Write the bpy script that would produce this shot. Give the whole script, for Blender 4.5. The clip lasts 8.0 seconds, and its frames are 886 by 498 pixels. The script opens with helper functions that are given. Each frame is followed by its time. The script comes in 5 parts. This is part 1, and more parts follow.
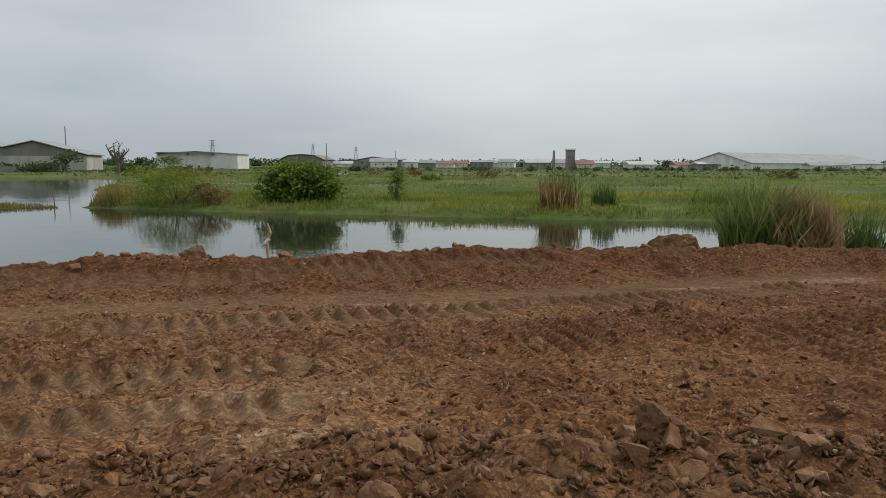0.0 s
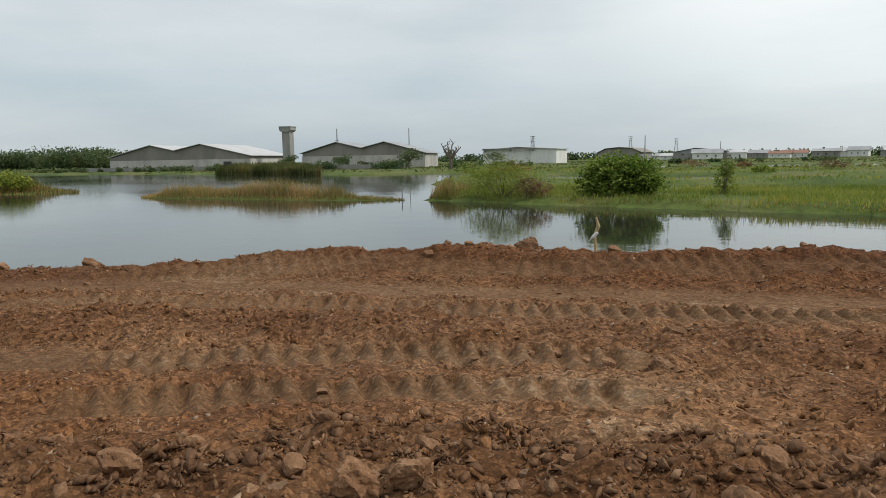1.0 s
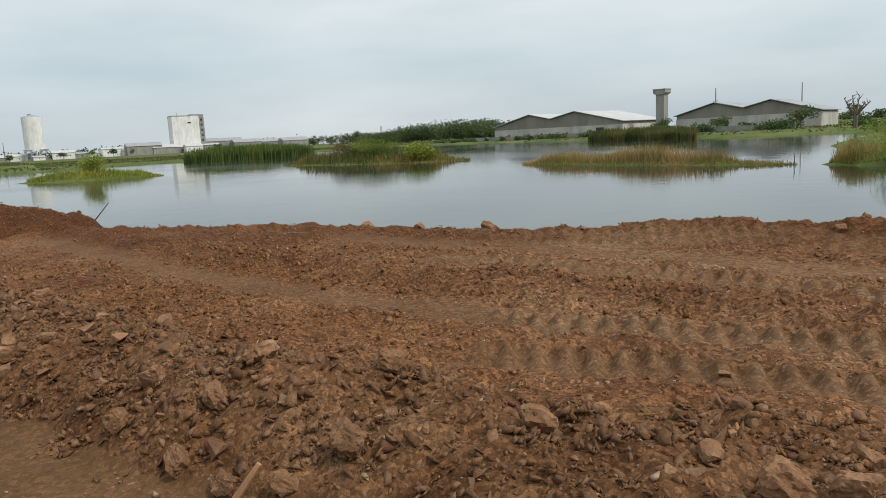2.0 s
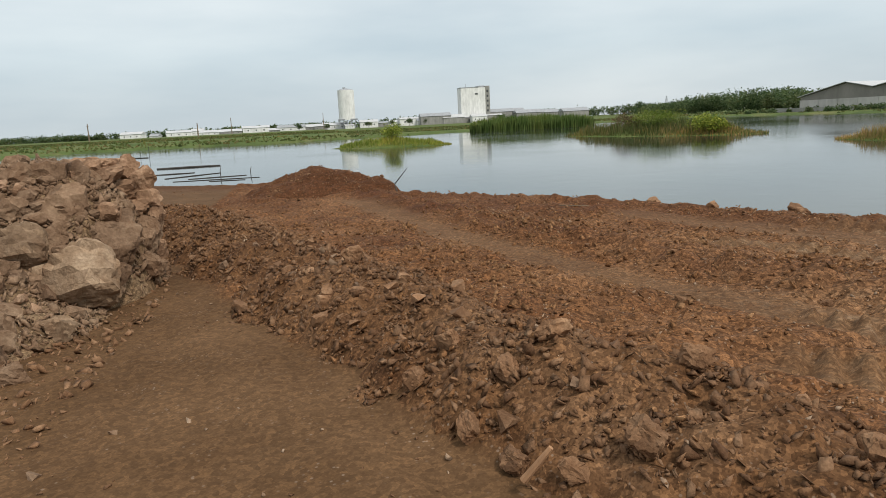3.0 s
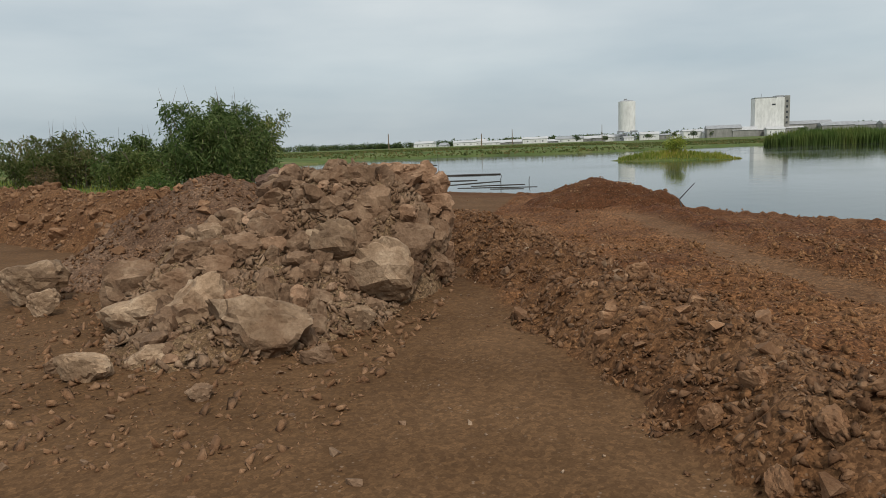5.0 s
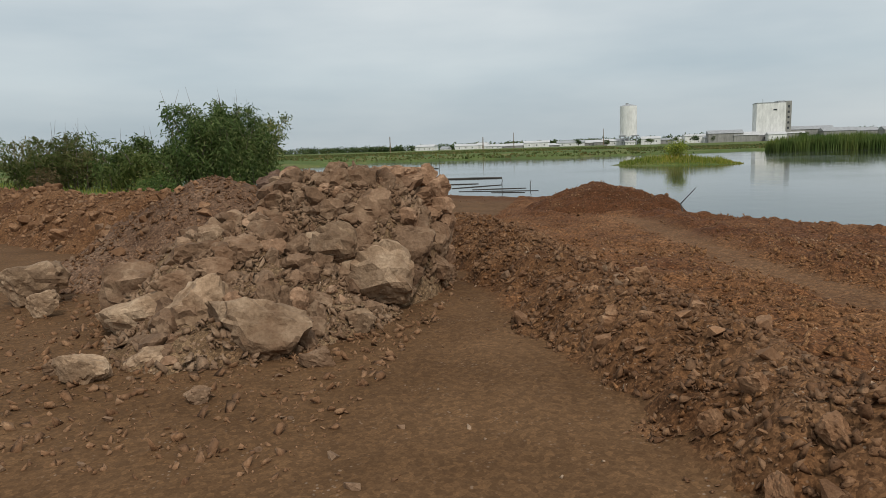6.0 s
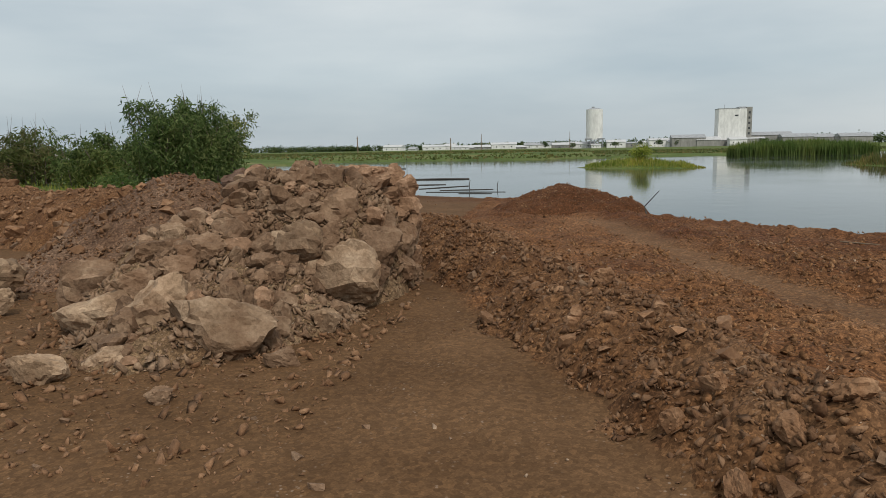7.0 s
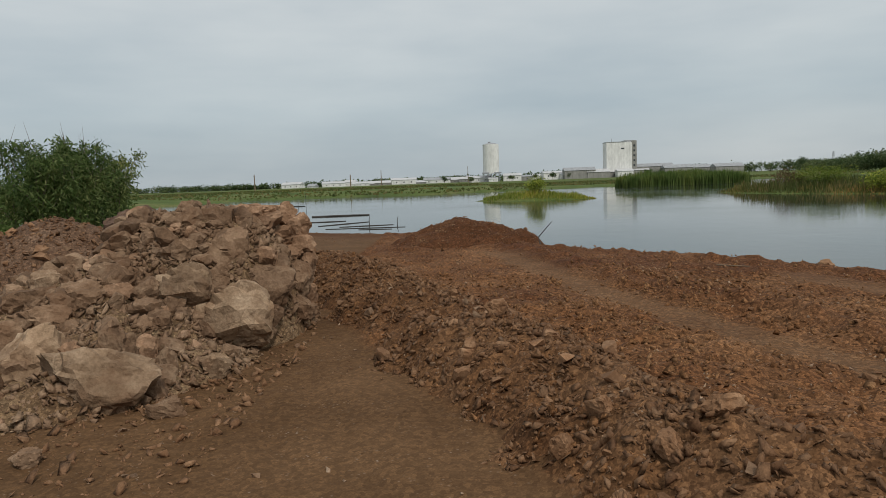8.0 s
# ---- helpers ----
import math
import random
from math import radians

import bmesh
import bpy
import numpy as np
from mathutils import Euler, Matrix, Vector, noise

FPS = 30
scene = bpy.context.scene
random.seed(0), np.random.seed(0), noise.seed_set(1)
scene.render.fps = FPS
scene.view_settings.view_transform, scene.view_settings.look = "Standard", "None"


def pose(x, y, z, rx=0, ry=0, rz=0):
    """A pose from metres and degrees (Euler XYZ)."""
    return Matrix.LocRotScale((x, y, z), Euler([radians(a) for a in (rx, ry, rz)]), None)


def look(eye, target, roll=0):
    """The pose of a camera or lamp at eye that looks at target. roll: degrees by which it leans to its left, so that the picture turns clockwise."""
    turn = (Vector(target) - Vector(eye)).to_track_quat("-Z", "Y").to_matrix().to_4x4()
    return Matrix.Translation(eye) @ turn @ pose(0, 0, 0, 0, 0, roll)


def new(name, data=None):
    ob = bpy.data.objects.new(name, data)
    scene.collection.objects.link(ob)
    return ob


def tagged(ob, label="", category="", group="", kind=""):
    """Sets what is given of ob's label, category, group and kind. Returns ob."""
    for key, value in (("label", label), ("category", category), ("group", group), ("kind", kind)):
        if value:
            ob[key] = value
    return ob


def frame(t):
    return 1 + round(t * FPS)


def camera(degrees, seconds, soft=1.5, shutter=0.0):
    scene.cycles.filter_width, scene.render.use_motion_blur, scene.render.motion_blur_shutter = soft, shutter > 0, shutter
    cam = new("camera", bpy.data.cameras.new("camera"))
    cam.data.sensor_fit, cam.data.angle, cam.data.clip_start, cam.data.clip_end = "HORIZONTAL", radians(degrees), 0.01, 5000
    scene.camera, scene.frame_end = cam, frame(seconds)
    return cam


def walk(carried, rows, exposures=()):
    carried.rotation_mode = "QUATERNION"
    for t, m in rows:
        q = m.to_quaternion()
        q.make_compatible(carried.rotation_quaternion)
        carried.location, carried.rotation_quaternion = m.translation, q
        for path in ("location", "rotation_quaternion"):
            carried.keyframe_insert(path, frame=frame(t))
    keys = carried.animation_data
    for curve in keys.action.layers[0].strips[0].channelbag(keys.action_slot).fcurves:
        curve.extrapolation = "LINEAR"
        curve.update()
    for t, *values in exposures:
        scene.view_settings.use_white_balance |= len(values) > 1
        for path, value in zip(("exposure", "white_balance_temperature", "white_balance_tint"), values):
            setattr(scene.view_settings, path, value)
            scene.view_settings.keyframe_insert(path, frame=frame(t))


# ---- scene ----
cam = camera(64.7, 8.0, soft=0.7)
PATH = [
    (0, (-3.568, -1.11, 1.67), (-3.665, 0.873, 1.428), 0.2),
    (0.5, (-3.611, -1.307, 1.71), (-4.123, 0.6, 1.392), 1.2),
    (1, (-3.763, -1.283, 1.689), (-4.702, 0.465, 1.435), -1.0),
    (1.5, (-3.923, -1.379, 1.696), (-5.14, 0.179, 1.395), -2.6),
    (2, (-4.002, -1.384, 1.723), (-5.677, -0.338, 1.408), -3.0),
    (2.2, (-4.015, -1.386, 1.737), (-5.807, -0.552, 1.438), -2.7),
    (3.3, (-4.394, -1.506, 1.724), (-6.347, -1.312, 1.342), -2.5),
    (3.5, (-4.452, -1.539, 1.721), (-6.413, -1.45, 1.338), -2.0),
    (4, (-4.466, -1.553, 1.719), (-6.433, -1.755, 1.416), -2.5),
    (4.5, (-4.452, -1.588, 1.718), (-6.399, -1.941, 1.423), -2.4),
    (5, (-4.452, -1.603, 1.715), (-6.384, -2.027, 1.423), -2.1),
    (6.5, (-4.471, -1.599, 1.712), (-6.408, -2.015, 1.438), -1.5),
    (7, (-4.466, -1.598, 1.707), (-6.417, -1.932, 1.424), -1.0),
    (7.5, (-4.464, -1.577, 1.715), (-6.434, -1.815, 1.468), -0.5),
    (8, (-4.473, -1.505, 1.71), (-6.463, -1.563, 1.519), -2.1),
]
walk(cam, [(t, look(eye, target, roll)) for t, eye, target, roll in PATH],
     exposures=[(0, -0.05), (0.5, 0.05), (1.0, 0.2), (1.5, 0.24), (2.2, 0.36), (3.5, 0.4), (4.0, 0.2), (4.5, 0.1), (7.0, 0.1), (8.0, -0.08)])


# ---- world, sun ----
def build_world():
    world = bpy.data.worlds.new("overcast_sky")
    scene.world = world
    world.use_nodes = True
    nt = world.node_tree
    nt.nodes.clear()
    n, l = nt.nodes.new, nt.links.new
    out, bg, mix = n("ShaderNodeOutputWorld"), n("ShaderNodeBackground"), n("ShaderNodeMix")
    sky = n("ShaderNodeTexSky")
    sky.sky_type, sky.sun_disc = "NISHITA", False
    sky.sun_elevation, sky.sun_rotation = radians(SUN_UP), radians(SUN_TURN)
    sky.air_density, sky.dust_density = 1.0, 3.0
    co, sep = n("ShaderNodeTexCoord"), n("ShaderNodeSeparateXYZ")
    l(co.outputs["Generated"], sep.inputs[0])
    # height of the sky decides the cloud deck's grey
    deck = n("ShaderNodeValToRGB")
    deck.color_ramp.elements[0].position, deck.color_ramp.elements[0].color = 0.0, (0.50, 0.54, 0.56, 1)
    deck.color_ramp.elements[1].position, deck.color_ramp.elements[1].color = 0.5, (0.70, 0.72, 0.73, 1)
    e = deck.color_ramp.elements.new(0.10)
    e.color = (0.50, 0.565, 0.60, 1)
    e = deck.color_ramp.elements.new(0.26)
    e.color = (0.64, 0.675, 0.69, 1)
    l(sep.outputs["Z"], deck.inputs[0])
    # soft streaks in the cloud
    mp = n("ShaderNodeMapping")
    mp.inputs["Scale"].default_value = (1.0, 1.0, 4.5)
    noi = n("ShaderNodeTexNoise")
    noi.inputs["Scale"].default_value, noi.inputs["Detail"].default_value, noi.inputs["Roughness"].default_value = 1.7, 5.0, 0.5
    l(co.outputs["Generated"], mp.inputs[0])
    l(mp.outputs[0], noi.inputs["Vector"])
    ramp = n("ShaderNodeValToRGB")
    ramp.color_ramp.elements[0].position, ramp.color_ramp.elements[0].color = 0.33, (0.80, 0.86, 0.90, 1)
    ramp.color_ramp.elements[1].position, ramp.color_ramp.elements[1].color = 0.66, (1.14, 1.13, 1.11, 1)
    l(noi.outputs["Fac"], ramp.inputs[0])
    mul = n("ShaderNodeMix")
    mul.data_type, mul.blend_type = "RGBA", "MULTIPLY"
    mul.inputs["Factor"].default_value = 1.0
    l(deck.outputs[0], mul.inputs["A"])
    l(ramp.outputs[0], mul.inputs["B"])
    # a thinner stretch of cloud to the north lets more light through
    sunv = n("ShaderNodeCombineXYZ")
    a, r = radians(24), radians(8)
    for i, v in enumerate((math.sin(r) * math.cos(a), math.cos(r) * math.cos(a), math.sin(a))):
        sunv.inputs[i].default_value = v
    dot = n("ShaderNodeVectorMath")
    dot.operation = "DOT_PRODUCT"
    l(co.outputs["Generated"], dot.inputs[0])
    l(sunv.outputs[0], dot.inputs[1])
    mr = n("ShaderNodeMapRange")
    mr.interpolation_type = "SMOOTHSTEP"
    mr.inputs["From Min"].default_value, mr.inputs["From Max"].default_value = 0.86, 1.0
    mr.inputs["To Min"].default_value, mr.inputs["To Max"].default_value = 0.0, 0.24
    l(dot.outputs["Value"], mr.inputs["Value"])
    add = n("ShaderNodeMix")
    add.data_type, add.blend_type = "RGBA", "ADD"
    l(mr.outputs[0], add.inputs["Factor"])
    l(mul.outputs["Result"], add.inputs["A"])
    add.inputs["B"].default_value = (1.0, 0.93, 0.84, 1)
    skys = n("ShaderNodeMix")
    skys.data_type, skys.blend_type = "RGBA", "MULTIPLY"
    skys.inputs["Factor"].default_value = 1.0
    skys.inputs["B"].default_value = (0.09, 0.09, 0.09, 1)
    l(sky.outputs[0], skys.inputs["A"])
    mix.data_type = "RGBA"
    mix.inputs["Factor"].default_value = 0.92
    l(skys.outputs["Result"], mix.inputs["A"])
    l(add.outputs["Result"], mix.inputs["B"])
    l(mix.outputs["Result"], bg.inputs["Color"])
    bg.inputs["Strength"].default_value = 1.0
    l(bg.outputs[0], out.inputs[0])


SUN_UP, SUN_TURN = 50.0, 63.0
build_world()
sun = new("sun", bpy.data.lights.new("sun", "SUN"))
sun.data.energy, sun.data.angle, sun.data.color = 1.9, radians(10), (1.0, 0.94, 0.86)
_a, _r = radians(SUN_UP), radians(SUN_TURN)
sun.matrix_world = look((50 * math.sin(_r) * math.cos(_a), 50 * math.cos(_r) * math.cos(_a), 50 * math.sin(_a)), (0, 0, 0))


# ---- materials ----
def nodes(name, rough=0.9, spec=0.2):
    m = bpy.data.materials.new(name)
    m.use_nodes = True
    nt = m.node_tree
    b = nt.nodes["Principled BSDF"]
    b.inputs["Roughness"].default_value = rough
    b.inputs["Specular IOR Level"].default_value = spec
    return m, nt, b


def noise_node(nt, scale, detail=4.0, rough=0.55, kind="ShaderNodeTexNoise", vec=None):
    t = nt.nodes.new(kind)
    t.inputs["Scale"].default_value = scale
    if kind == "ShaderNodeTexNoise":
        t.inputs["Detail"].default_value, t.inputs["Roughness"].default_value = detail, rough
    if vec is None:
        g = nt.nodes.new("ShaderNodeNewGeometry")
        vec = g.outputs["Position"]
    nt.links.new(vec, t.inputs["Vector"])
    return t


def ramp_node(nt, src, stops):
    r = nt.nodes.new("ShaderNodeValToRGB")
    els = r.color_ramp.elements
    els[0].position, els[0].color = stops[0][0], (*stops[0][1], 1)
    els[1].position, els[1].color = stops[-1][0], (*stops[-1][1], 1)
    for p, c in stops[1:-1]:
        els.new(p).color = (*c, 1)
    nt.links.new(src, r.inputs[0])
    return r.outputs[0]


def mix_node(nt, fac, a, b, blend="MIX"):
    m = nt.nodes.new("ShaderNodeMix")
    m.data_type, m.blend_type = "RGBA", blend
    for key, v in (("Factor", fac), ("A", a), ("B", b)):
        if isinstance(v, (int, float)):
            m.inputs[key].default_value = v
        elif isinstance(v, tuple):
            m.inputs[key].default_value = (*v, 1)
        else:
            nt.links.new(v, m.inputs[key])
    return m.outputs["Result"]


def bump_node(nt, b, src, strength, dist, normal=None):
    k = nt.nodes.new("ShaderNodeBump")
    k.inputs["Strength"].default_value, k.inputs["Distance"].default_value = strength, dist
    nt.links.new(src, k.inputs["Height"])
    if normal is not None:
        nt.links.new(normal, k.inputs["Normal"])
    nt.links.new(k.outputs[0], b.inputs["Normal"])
    return k.outputs[0]


def attr_node(nt, name):
    a = nt.nodes.new("ShaderNodeAttribute")
    a.attribute_name = name
    return a.outputs["Fac"]


def crumbs(nt, scale, lo=0.62, hi=1.42):
    """Tone of single crumbs and pebbles, and their rounded relief."""
    v = noise_node(nt, scale, kind="ShaderNodeTexVoronoi")
    g = nt.nodes.new("ShaderNodeSeparateColor")
    nt.links.new(v.outputs["Color"], g.inputs[0])
    return ramp_node(nt, g.outputs[0], [(0.05, (lo, lo * 0.97, lo * 0.94)), (0.6, (1.0, 0.99, 0.98)), (0.95, (hi, hi * 0.99, hi * 0.97))]), v.outputs["Distance"]


def mat_soil(name, dark, mid, light, pebbles=0.5, relief_size=1.0):
    """Loose earth with crumbs and pale pebbles."""
    m, nt, b = nodes(name, 0.95, 0.12)
    c = ramp_node(nt, noise_node(nt, 1.3, 8, 0.62).outputs["Fac"], [(0.3, dark), (0.5, mid), (0.72, light)])
    tone, relief = crumbs(nt, 34)
    c = mix_node(nt, 1.0, c, tone, "MULTIPLY")
    tone2, relief2 = crumbs(nt, 95, 0.72, 1.3)
    c = mix_node(nt, 1.0, c, tone2, "MULTIPLY")
    vor = noise_node(nt, 30, kind="ShaderNodeTexVoronoi")
    peb = ramp_node(nt, vor.outputs["Distance"], [(0.16, (1, 1, 1)), (0.26, (0, 0, 0))])
    some = ramp_node(nt, noise_node(nt, 5, 3).outputs["Fac"], [(0.5, (0, 0, 0)), (0.66, (pebbles,) * 3)])
    c = mix_node(nt, mix_node(nt, 1.0, peb, some, "MULTIPLY"), c, (0.33, 0.26, 0.20))
    nt.links.new(c, b.inputs["Base Color"])
    nrm = bump_node(nt, b, relief, -0.8, 0.02 * relief_size)
    bump_node(nt, b, relief2, -0.6, 0.008 * relief_size, nrm)
    return m


def mat_ground():
    """The one ground sheet: earth fill, packed haul road, dry crust, grassy land."""
    m, nt, b = nodes("ground_earth_and_grass", 0.95, 0.12)
    c = ramp_node(nt, noise_node(nt, 0.55, 8, 0.62).outputs["Fac"], [(0.30, (0.086, 0.036, 0.015)), (0.5, (0.136, 0.064, 0.028)), (0.72, (0.192, 0.101, 0.049))])
    road = ramp_node(nt, noise_node(nt, 1.1, 7, 0.6).outputs["Fac"], [(0.3, (0.088, 0.047, 0.021)), (0.72, (0.136, 0.076, 0.037))])
    c = mix_node(nt, attr_node(nt, "packed"), c, road)
    crust = ramp_node(nt, noise_node(nt, 7, 6, 0.7).outputs["Fac"], [(0.32, (0.158, 0.088, 0.045)), (0.52, (0.247, 0.160, 0.094)), (0.72, (0.396, 0.310, 0.211))])
    c = mix_node(nt, attr_node(nt, "pale"), c, crust)
    c = mix_node(nt, attr_node(nt, "moist"), c, (0.078, 0.031, 0.014))
    tone, relief = crumbs(nt, 30, 0.55, 1.5)
    tone2, relief2 = crumbs(nt, 85, 0.68, 1.35)
    grain = mix_node(nt, 1.0, tone, tone2, "MULTIPLY")
    loose = nt.nodes.new("ShaderNodeMath")
    loose.operation = "MULTIPLY_ADD"
    loose.inputs[1].default_value, loose.inputs[2].default_value = -0.55, 1.0
    nt.links.new(attr_node(nt, "packed"), loose.inputs[0])
    c = mix_node(nt, loose.outputs[0], c, mix_node(nt, 1.0, c, grain, "MULTIPLY"))
    vor = noise_node(nt, 24, kind="ShaderNodeTexVoronoi")
    peb = ramp_node(nt, vor.outputs["Distance"], [(0.14, (1, 1, 1)), (0.24, (0, 0, 0))])
    some = ramp_node(nt, noise_node(nt, 3.5, 4).outputs["Fac"], [(0.5, (0, 0, 0)), (0.7, (0.55, 0.55, 0.55))])
    c = mix_node(nt, mix_node(nt, 1.0, peb, some, "MULTIPLY"), c, (0.33, 0.25, 0.19))
    g = ramp_node(nt, noise_node(nt, 0.09, 7, 0.6).outputs["Fac"], [(0.3, (0.05, 0.075, 0.02)), (0.5, (0.085, 0.12, 0.03)), (0.68, (0.16, 0.15, 0.06))])
    g = mix_node(nt, 1.0, g, ramp_node(nt, noise_node(nt, 2.2, 5, 0.7).outputs["Fac"], [(0.3, (0.6, 0.6, 0.6)), (0.7, (1.25, 1.25, 1.2))]), "MULTIPLY")
    c = mix_node(nt, attr_node(nt, "grass"), c, g)
    nt.links.new(c, b.inputs["Base Color"])
    soft = nt.nodes.new("ShaderNodeMath")
    soft.operation = "MULTIPLY"
    nt.links.new(relief, soft.inputs[0])
    nt.links.new(loose.outputs[0], soft.inputs[1])
    nrm = bump_node(nt, b, noise_node(nt, 6, 3, 0.5).outputs["Fac"], 0.5, 0.03)
    nrm = bump_node(nt, b, soft.outputs[0], -0.8, 0.022, nrm)
    bump_node(nt, b, relief2, -0.5, 0.008, nrm)
    return m


def mat_rock(name, dark, mid, light, scale=3.0, relief=0.05):
    m, nt, b = nodes(name, 0.9, 0.2)
    oi = nt.nodes.new("ShaderNodeObjectInfo")
    gi = nt.nodes.new("ShaderNodeNewGeometry")
    rnd = nt.nodes.new("ShaderNodeMath")
    rnd.operation = "ADD"
    nt.links.new(oi.outputs["Random"], rnd.inputs[0])
    nt.links.new(gi.outputs["Random Per Island"], rnd.inputs[1])
    half = nt.nodes.new("ShaderNodeMath")
    half.operation = "MULTIPLY"
    half.inputs[1].default_value = 0.5
    nt.links.new(rnd.outputs[0], half.inputs[0])
    tone = ramp_node(nt, half.outputs[0], [(0.15, (0.62, 0.58, 0.55)), (0.5, (1, 0.97, 0.93)), (0.85, (1.25, 1.22, 1.18))])
    c = ramp_node(nt, noise_node(nt, scale, 8, 0.65).outputs["Fac"], [(0.3, dark), (0.5, mid), (0.7, light)])
    c = mix_node(nt, 1.0, c, tone, "MULTIPLY")
    spots = ramp_node(nt, noise_node(nt, scale * 11, 4, 0.7).outputs["Fac"], [(0.3, (0.7, 0.68, 0.66)), (0.65, (1.15, 1.15, 1.15))])
    c = mix_node(nt, 1.0, c, spots, "MULTIPLY")
    # earth that clings to the stone
    dust = ramp_node(nt, noise_node(nt, scale * 0.9, 6, 0.6).outputs["Color"], [(0.5, (0, 0, 0)), (0.62, (0.65, 0.65, 0.65))])
    c = mix_node(nt, dust, c, (0.15, 0.082, 0.045))
    nt.links.new(c, b.inputs["Base Color"])
    nrm = bump_node(nt, b, noise_node(nt, scale * 2.5, 5, 0.55).outputs["Fac"], 0.9, relief)
    bump_node(nt, b, noise_node(nt, scale * 14, 3, 0.6).outputs["Fac"], 0.7, relief * 0.18, nrm)
    return m


def mat_leaf(name, stops, trans=0.0):
    """Foliage, each blade or leaf of its own tone, with patches over the stand."""
    m, nt, b = nodes(name, 0.7, 0.25)
    gi = nt.nodes.new("ShaderNodeNewGeometry")
    n = len(stops)
    c = ramp_node(nt, gi.outputs["Random Per Island"], [(i / (n - 1), s) for i, s in enumerate(stops)])
    patch = ramp_node(nt, noise_node(nt, 0.45, 4, 0.6).outputs["Fac"], [(0.3, (0.7, 0.74, 0.66)), (0.7, (1.22, 1.16, 1.12))])
    broad = ramp_node(nt, noise_node(nt, 0.13, 3, 0.55).outputs["Fac"], [(0.36, (0.62, 0.72, 0.55)), (0.5, (1.0, 1.0, 1.0)), (0.66, (1.35, 1.12, 0.95))])
    patch = mix_node(nt, 1.0, patch, broad, "MULTIPLY")
    c = mix_node(nt, 1.0, c, patch, "MULTIPLY")
    nt.links.new(c, b.inputs["Base Color"])
    thin, both = nt.nodes.new("ShaderNodeBsdfTranslucent"), nt.nodes.new("ShaderNodeMixShader")
    nt.links.new(c, thin.inputs["Color"])
    both.inputs[0].default_value = 0.45
    nt.links.new(b.outputs[0], both.inputs[1])
    nt.links.new(thin.outputs[0], both.inputs[2])
    nt.links.new(both.outputs[0], nt.nodes["Material Output"].inputs["Surface"])
    return m


def mat_plain(name, col, rough=0.7, metal=0.0, scale=1.0, vary=0.18):
    """Paint, sheet metal, wood or plaster with streaks and stains."""
    m, nt, b = nodes(name, rough, 0.3)
    b.inputs["Metallic"].default_value = metal
    lo, hi = tuple(v * (1 - vary) for v in col), tuple(v * (1 + vary * 0.6) for v in col)
    mp = nt.nodes.new("ShaderNodeMapping")
    mp.inputs["Scale"].default_value = (1, 1, 0.3)
    g = nt.nodes.new("ShaderNodeNewGeometry")
    nt.links.new(g.outputs["Position"], mp.inputs[0])
    c = ramp_node(nt, noise_node(nt, scale, 7, 0.65, vec=mp.outputs[0]).outputs["Fac"], [(0.3, lo), (0.65, hi)])
    nt.links.new(c, b.inputs["Base Color"])
    bump_node(nt, b, noise_node(nt, scale * 8, 4, 0.6).outputs["Fac"], 0.2, 0.02 / scale)
    return m


def mat_water():
    m, nt, b = nodes("pond_water", 0.04, 0.5)
    b.inputs["IOR"].default_value = 1.333
    c = ramp_node(nt, noise_node(nt, 0.05, 4).outputs["Fac"], [(0.35, (0.020, 0.024, 0.016)), (0.65, (0.034, 0.036, 0.026))])
    nt.links.new(c, b.inputs["Base Color"])
    rough = ramp_node(nt, noise_node(nt, 0.035, 3).outputs["Fac"], [(0.4, (0.03,) * 3), (0.65, (0.10,) * 3)])
    nt.links.new(rough, b.inputs["Roughness"])
    nrm = bump_node(nt, b, noise_node(nt, 0.9, 4, 0.55).outputs["Fac"], 0.06, 0.12)
    bump_node(nt, b, noise_node(nt, 7, 3, 0.5).outputs["Fac"], 0.05, 0.015, nrm)
    return m


GROUND = mat_ground()
SOIL = mat_soil("loose_red_brown_soil", (0.079, 0.036, 0.016), (0.121, 0.061, 0.028), (0.173, 0.097, 0.051))
SOIL_RED = mat_soil("red_laterite_soil", (0.060, 0.024, 0.009), (0.085, 0.036, 0.016), (0.111, 0.053, 0.025), 0.3)
SOIL_GREY = mat_soil("grey_brown_gravel", (0.080, 0.045, 0.027), (0.122, 0.073, 0.046), (0.170, 0.112, 0.076), 0.8)
ROCK = mat_rock("tan_limestone", (0.114, 0.068, 0.040), (0.196, 0.128, 0.082), (0.285, 0.204, 0.137))
ROCK_PALE = mat_rock("pale_grey_limestone", (0.175, 0.115, 0.070), (0.29, 0.205, 0.135), (0.42, 0.32, 0.225), 2.5, 0.07)
ROCK_ORANGE = mat_rock("orange_limestone", (0.166, 0.097, 0.057), (0.276, 0.173, 0.109), (0.377, 0.262, 0.179))
ROCK_DARK = mat_rock("dark_brown_stone", (0.07, 0.045, 0.034), (0.12, 0.078, 0.057), (0.19, 0.13, 0.10))
STONE = mat_rock("earthy_field_stone", (0.131, 0.066, 0.033), (0.210, 0.118, 0.064), (0.302, 0.190, 0.113), 6.0, 0.02)
HEAP_EARTH = mat_soil("tan_rubble_earth", (0.096, 0.055, 0.029), (0.150, 0.097, 0.055), (0.223, 0.156, 0.095), 0.9)
CLOD = mat_soil("crumbly_clods", (0.129, 0.062, 0.028), (0.183, 0.094, 0.044), (0.247, 0.142, 0.073), 0.3, 0.15)
WATER = mat_water()


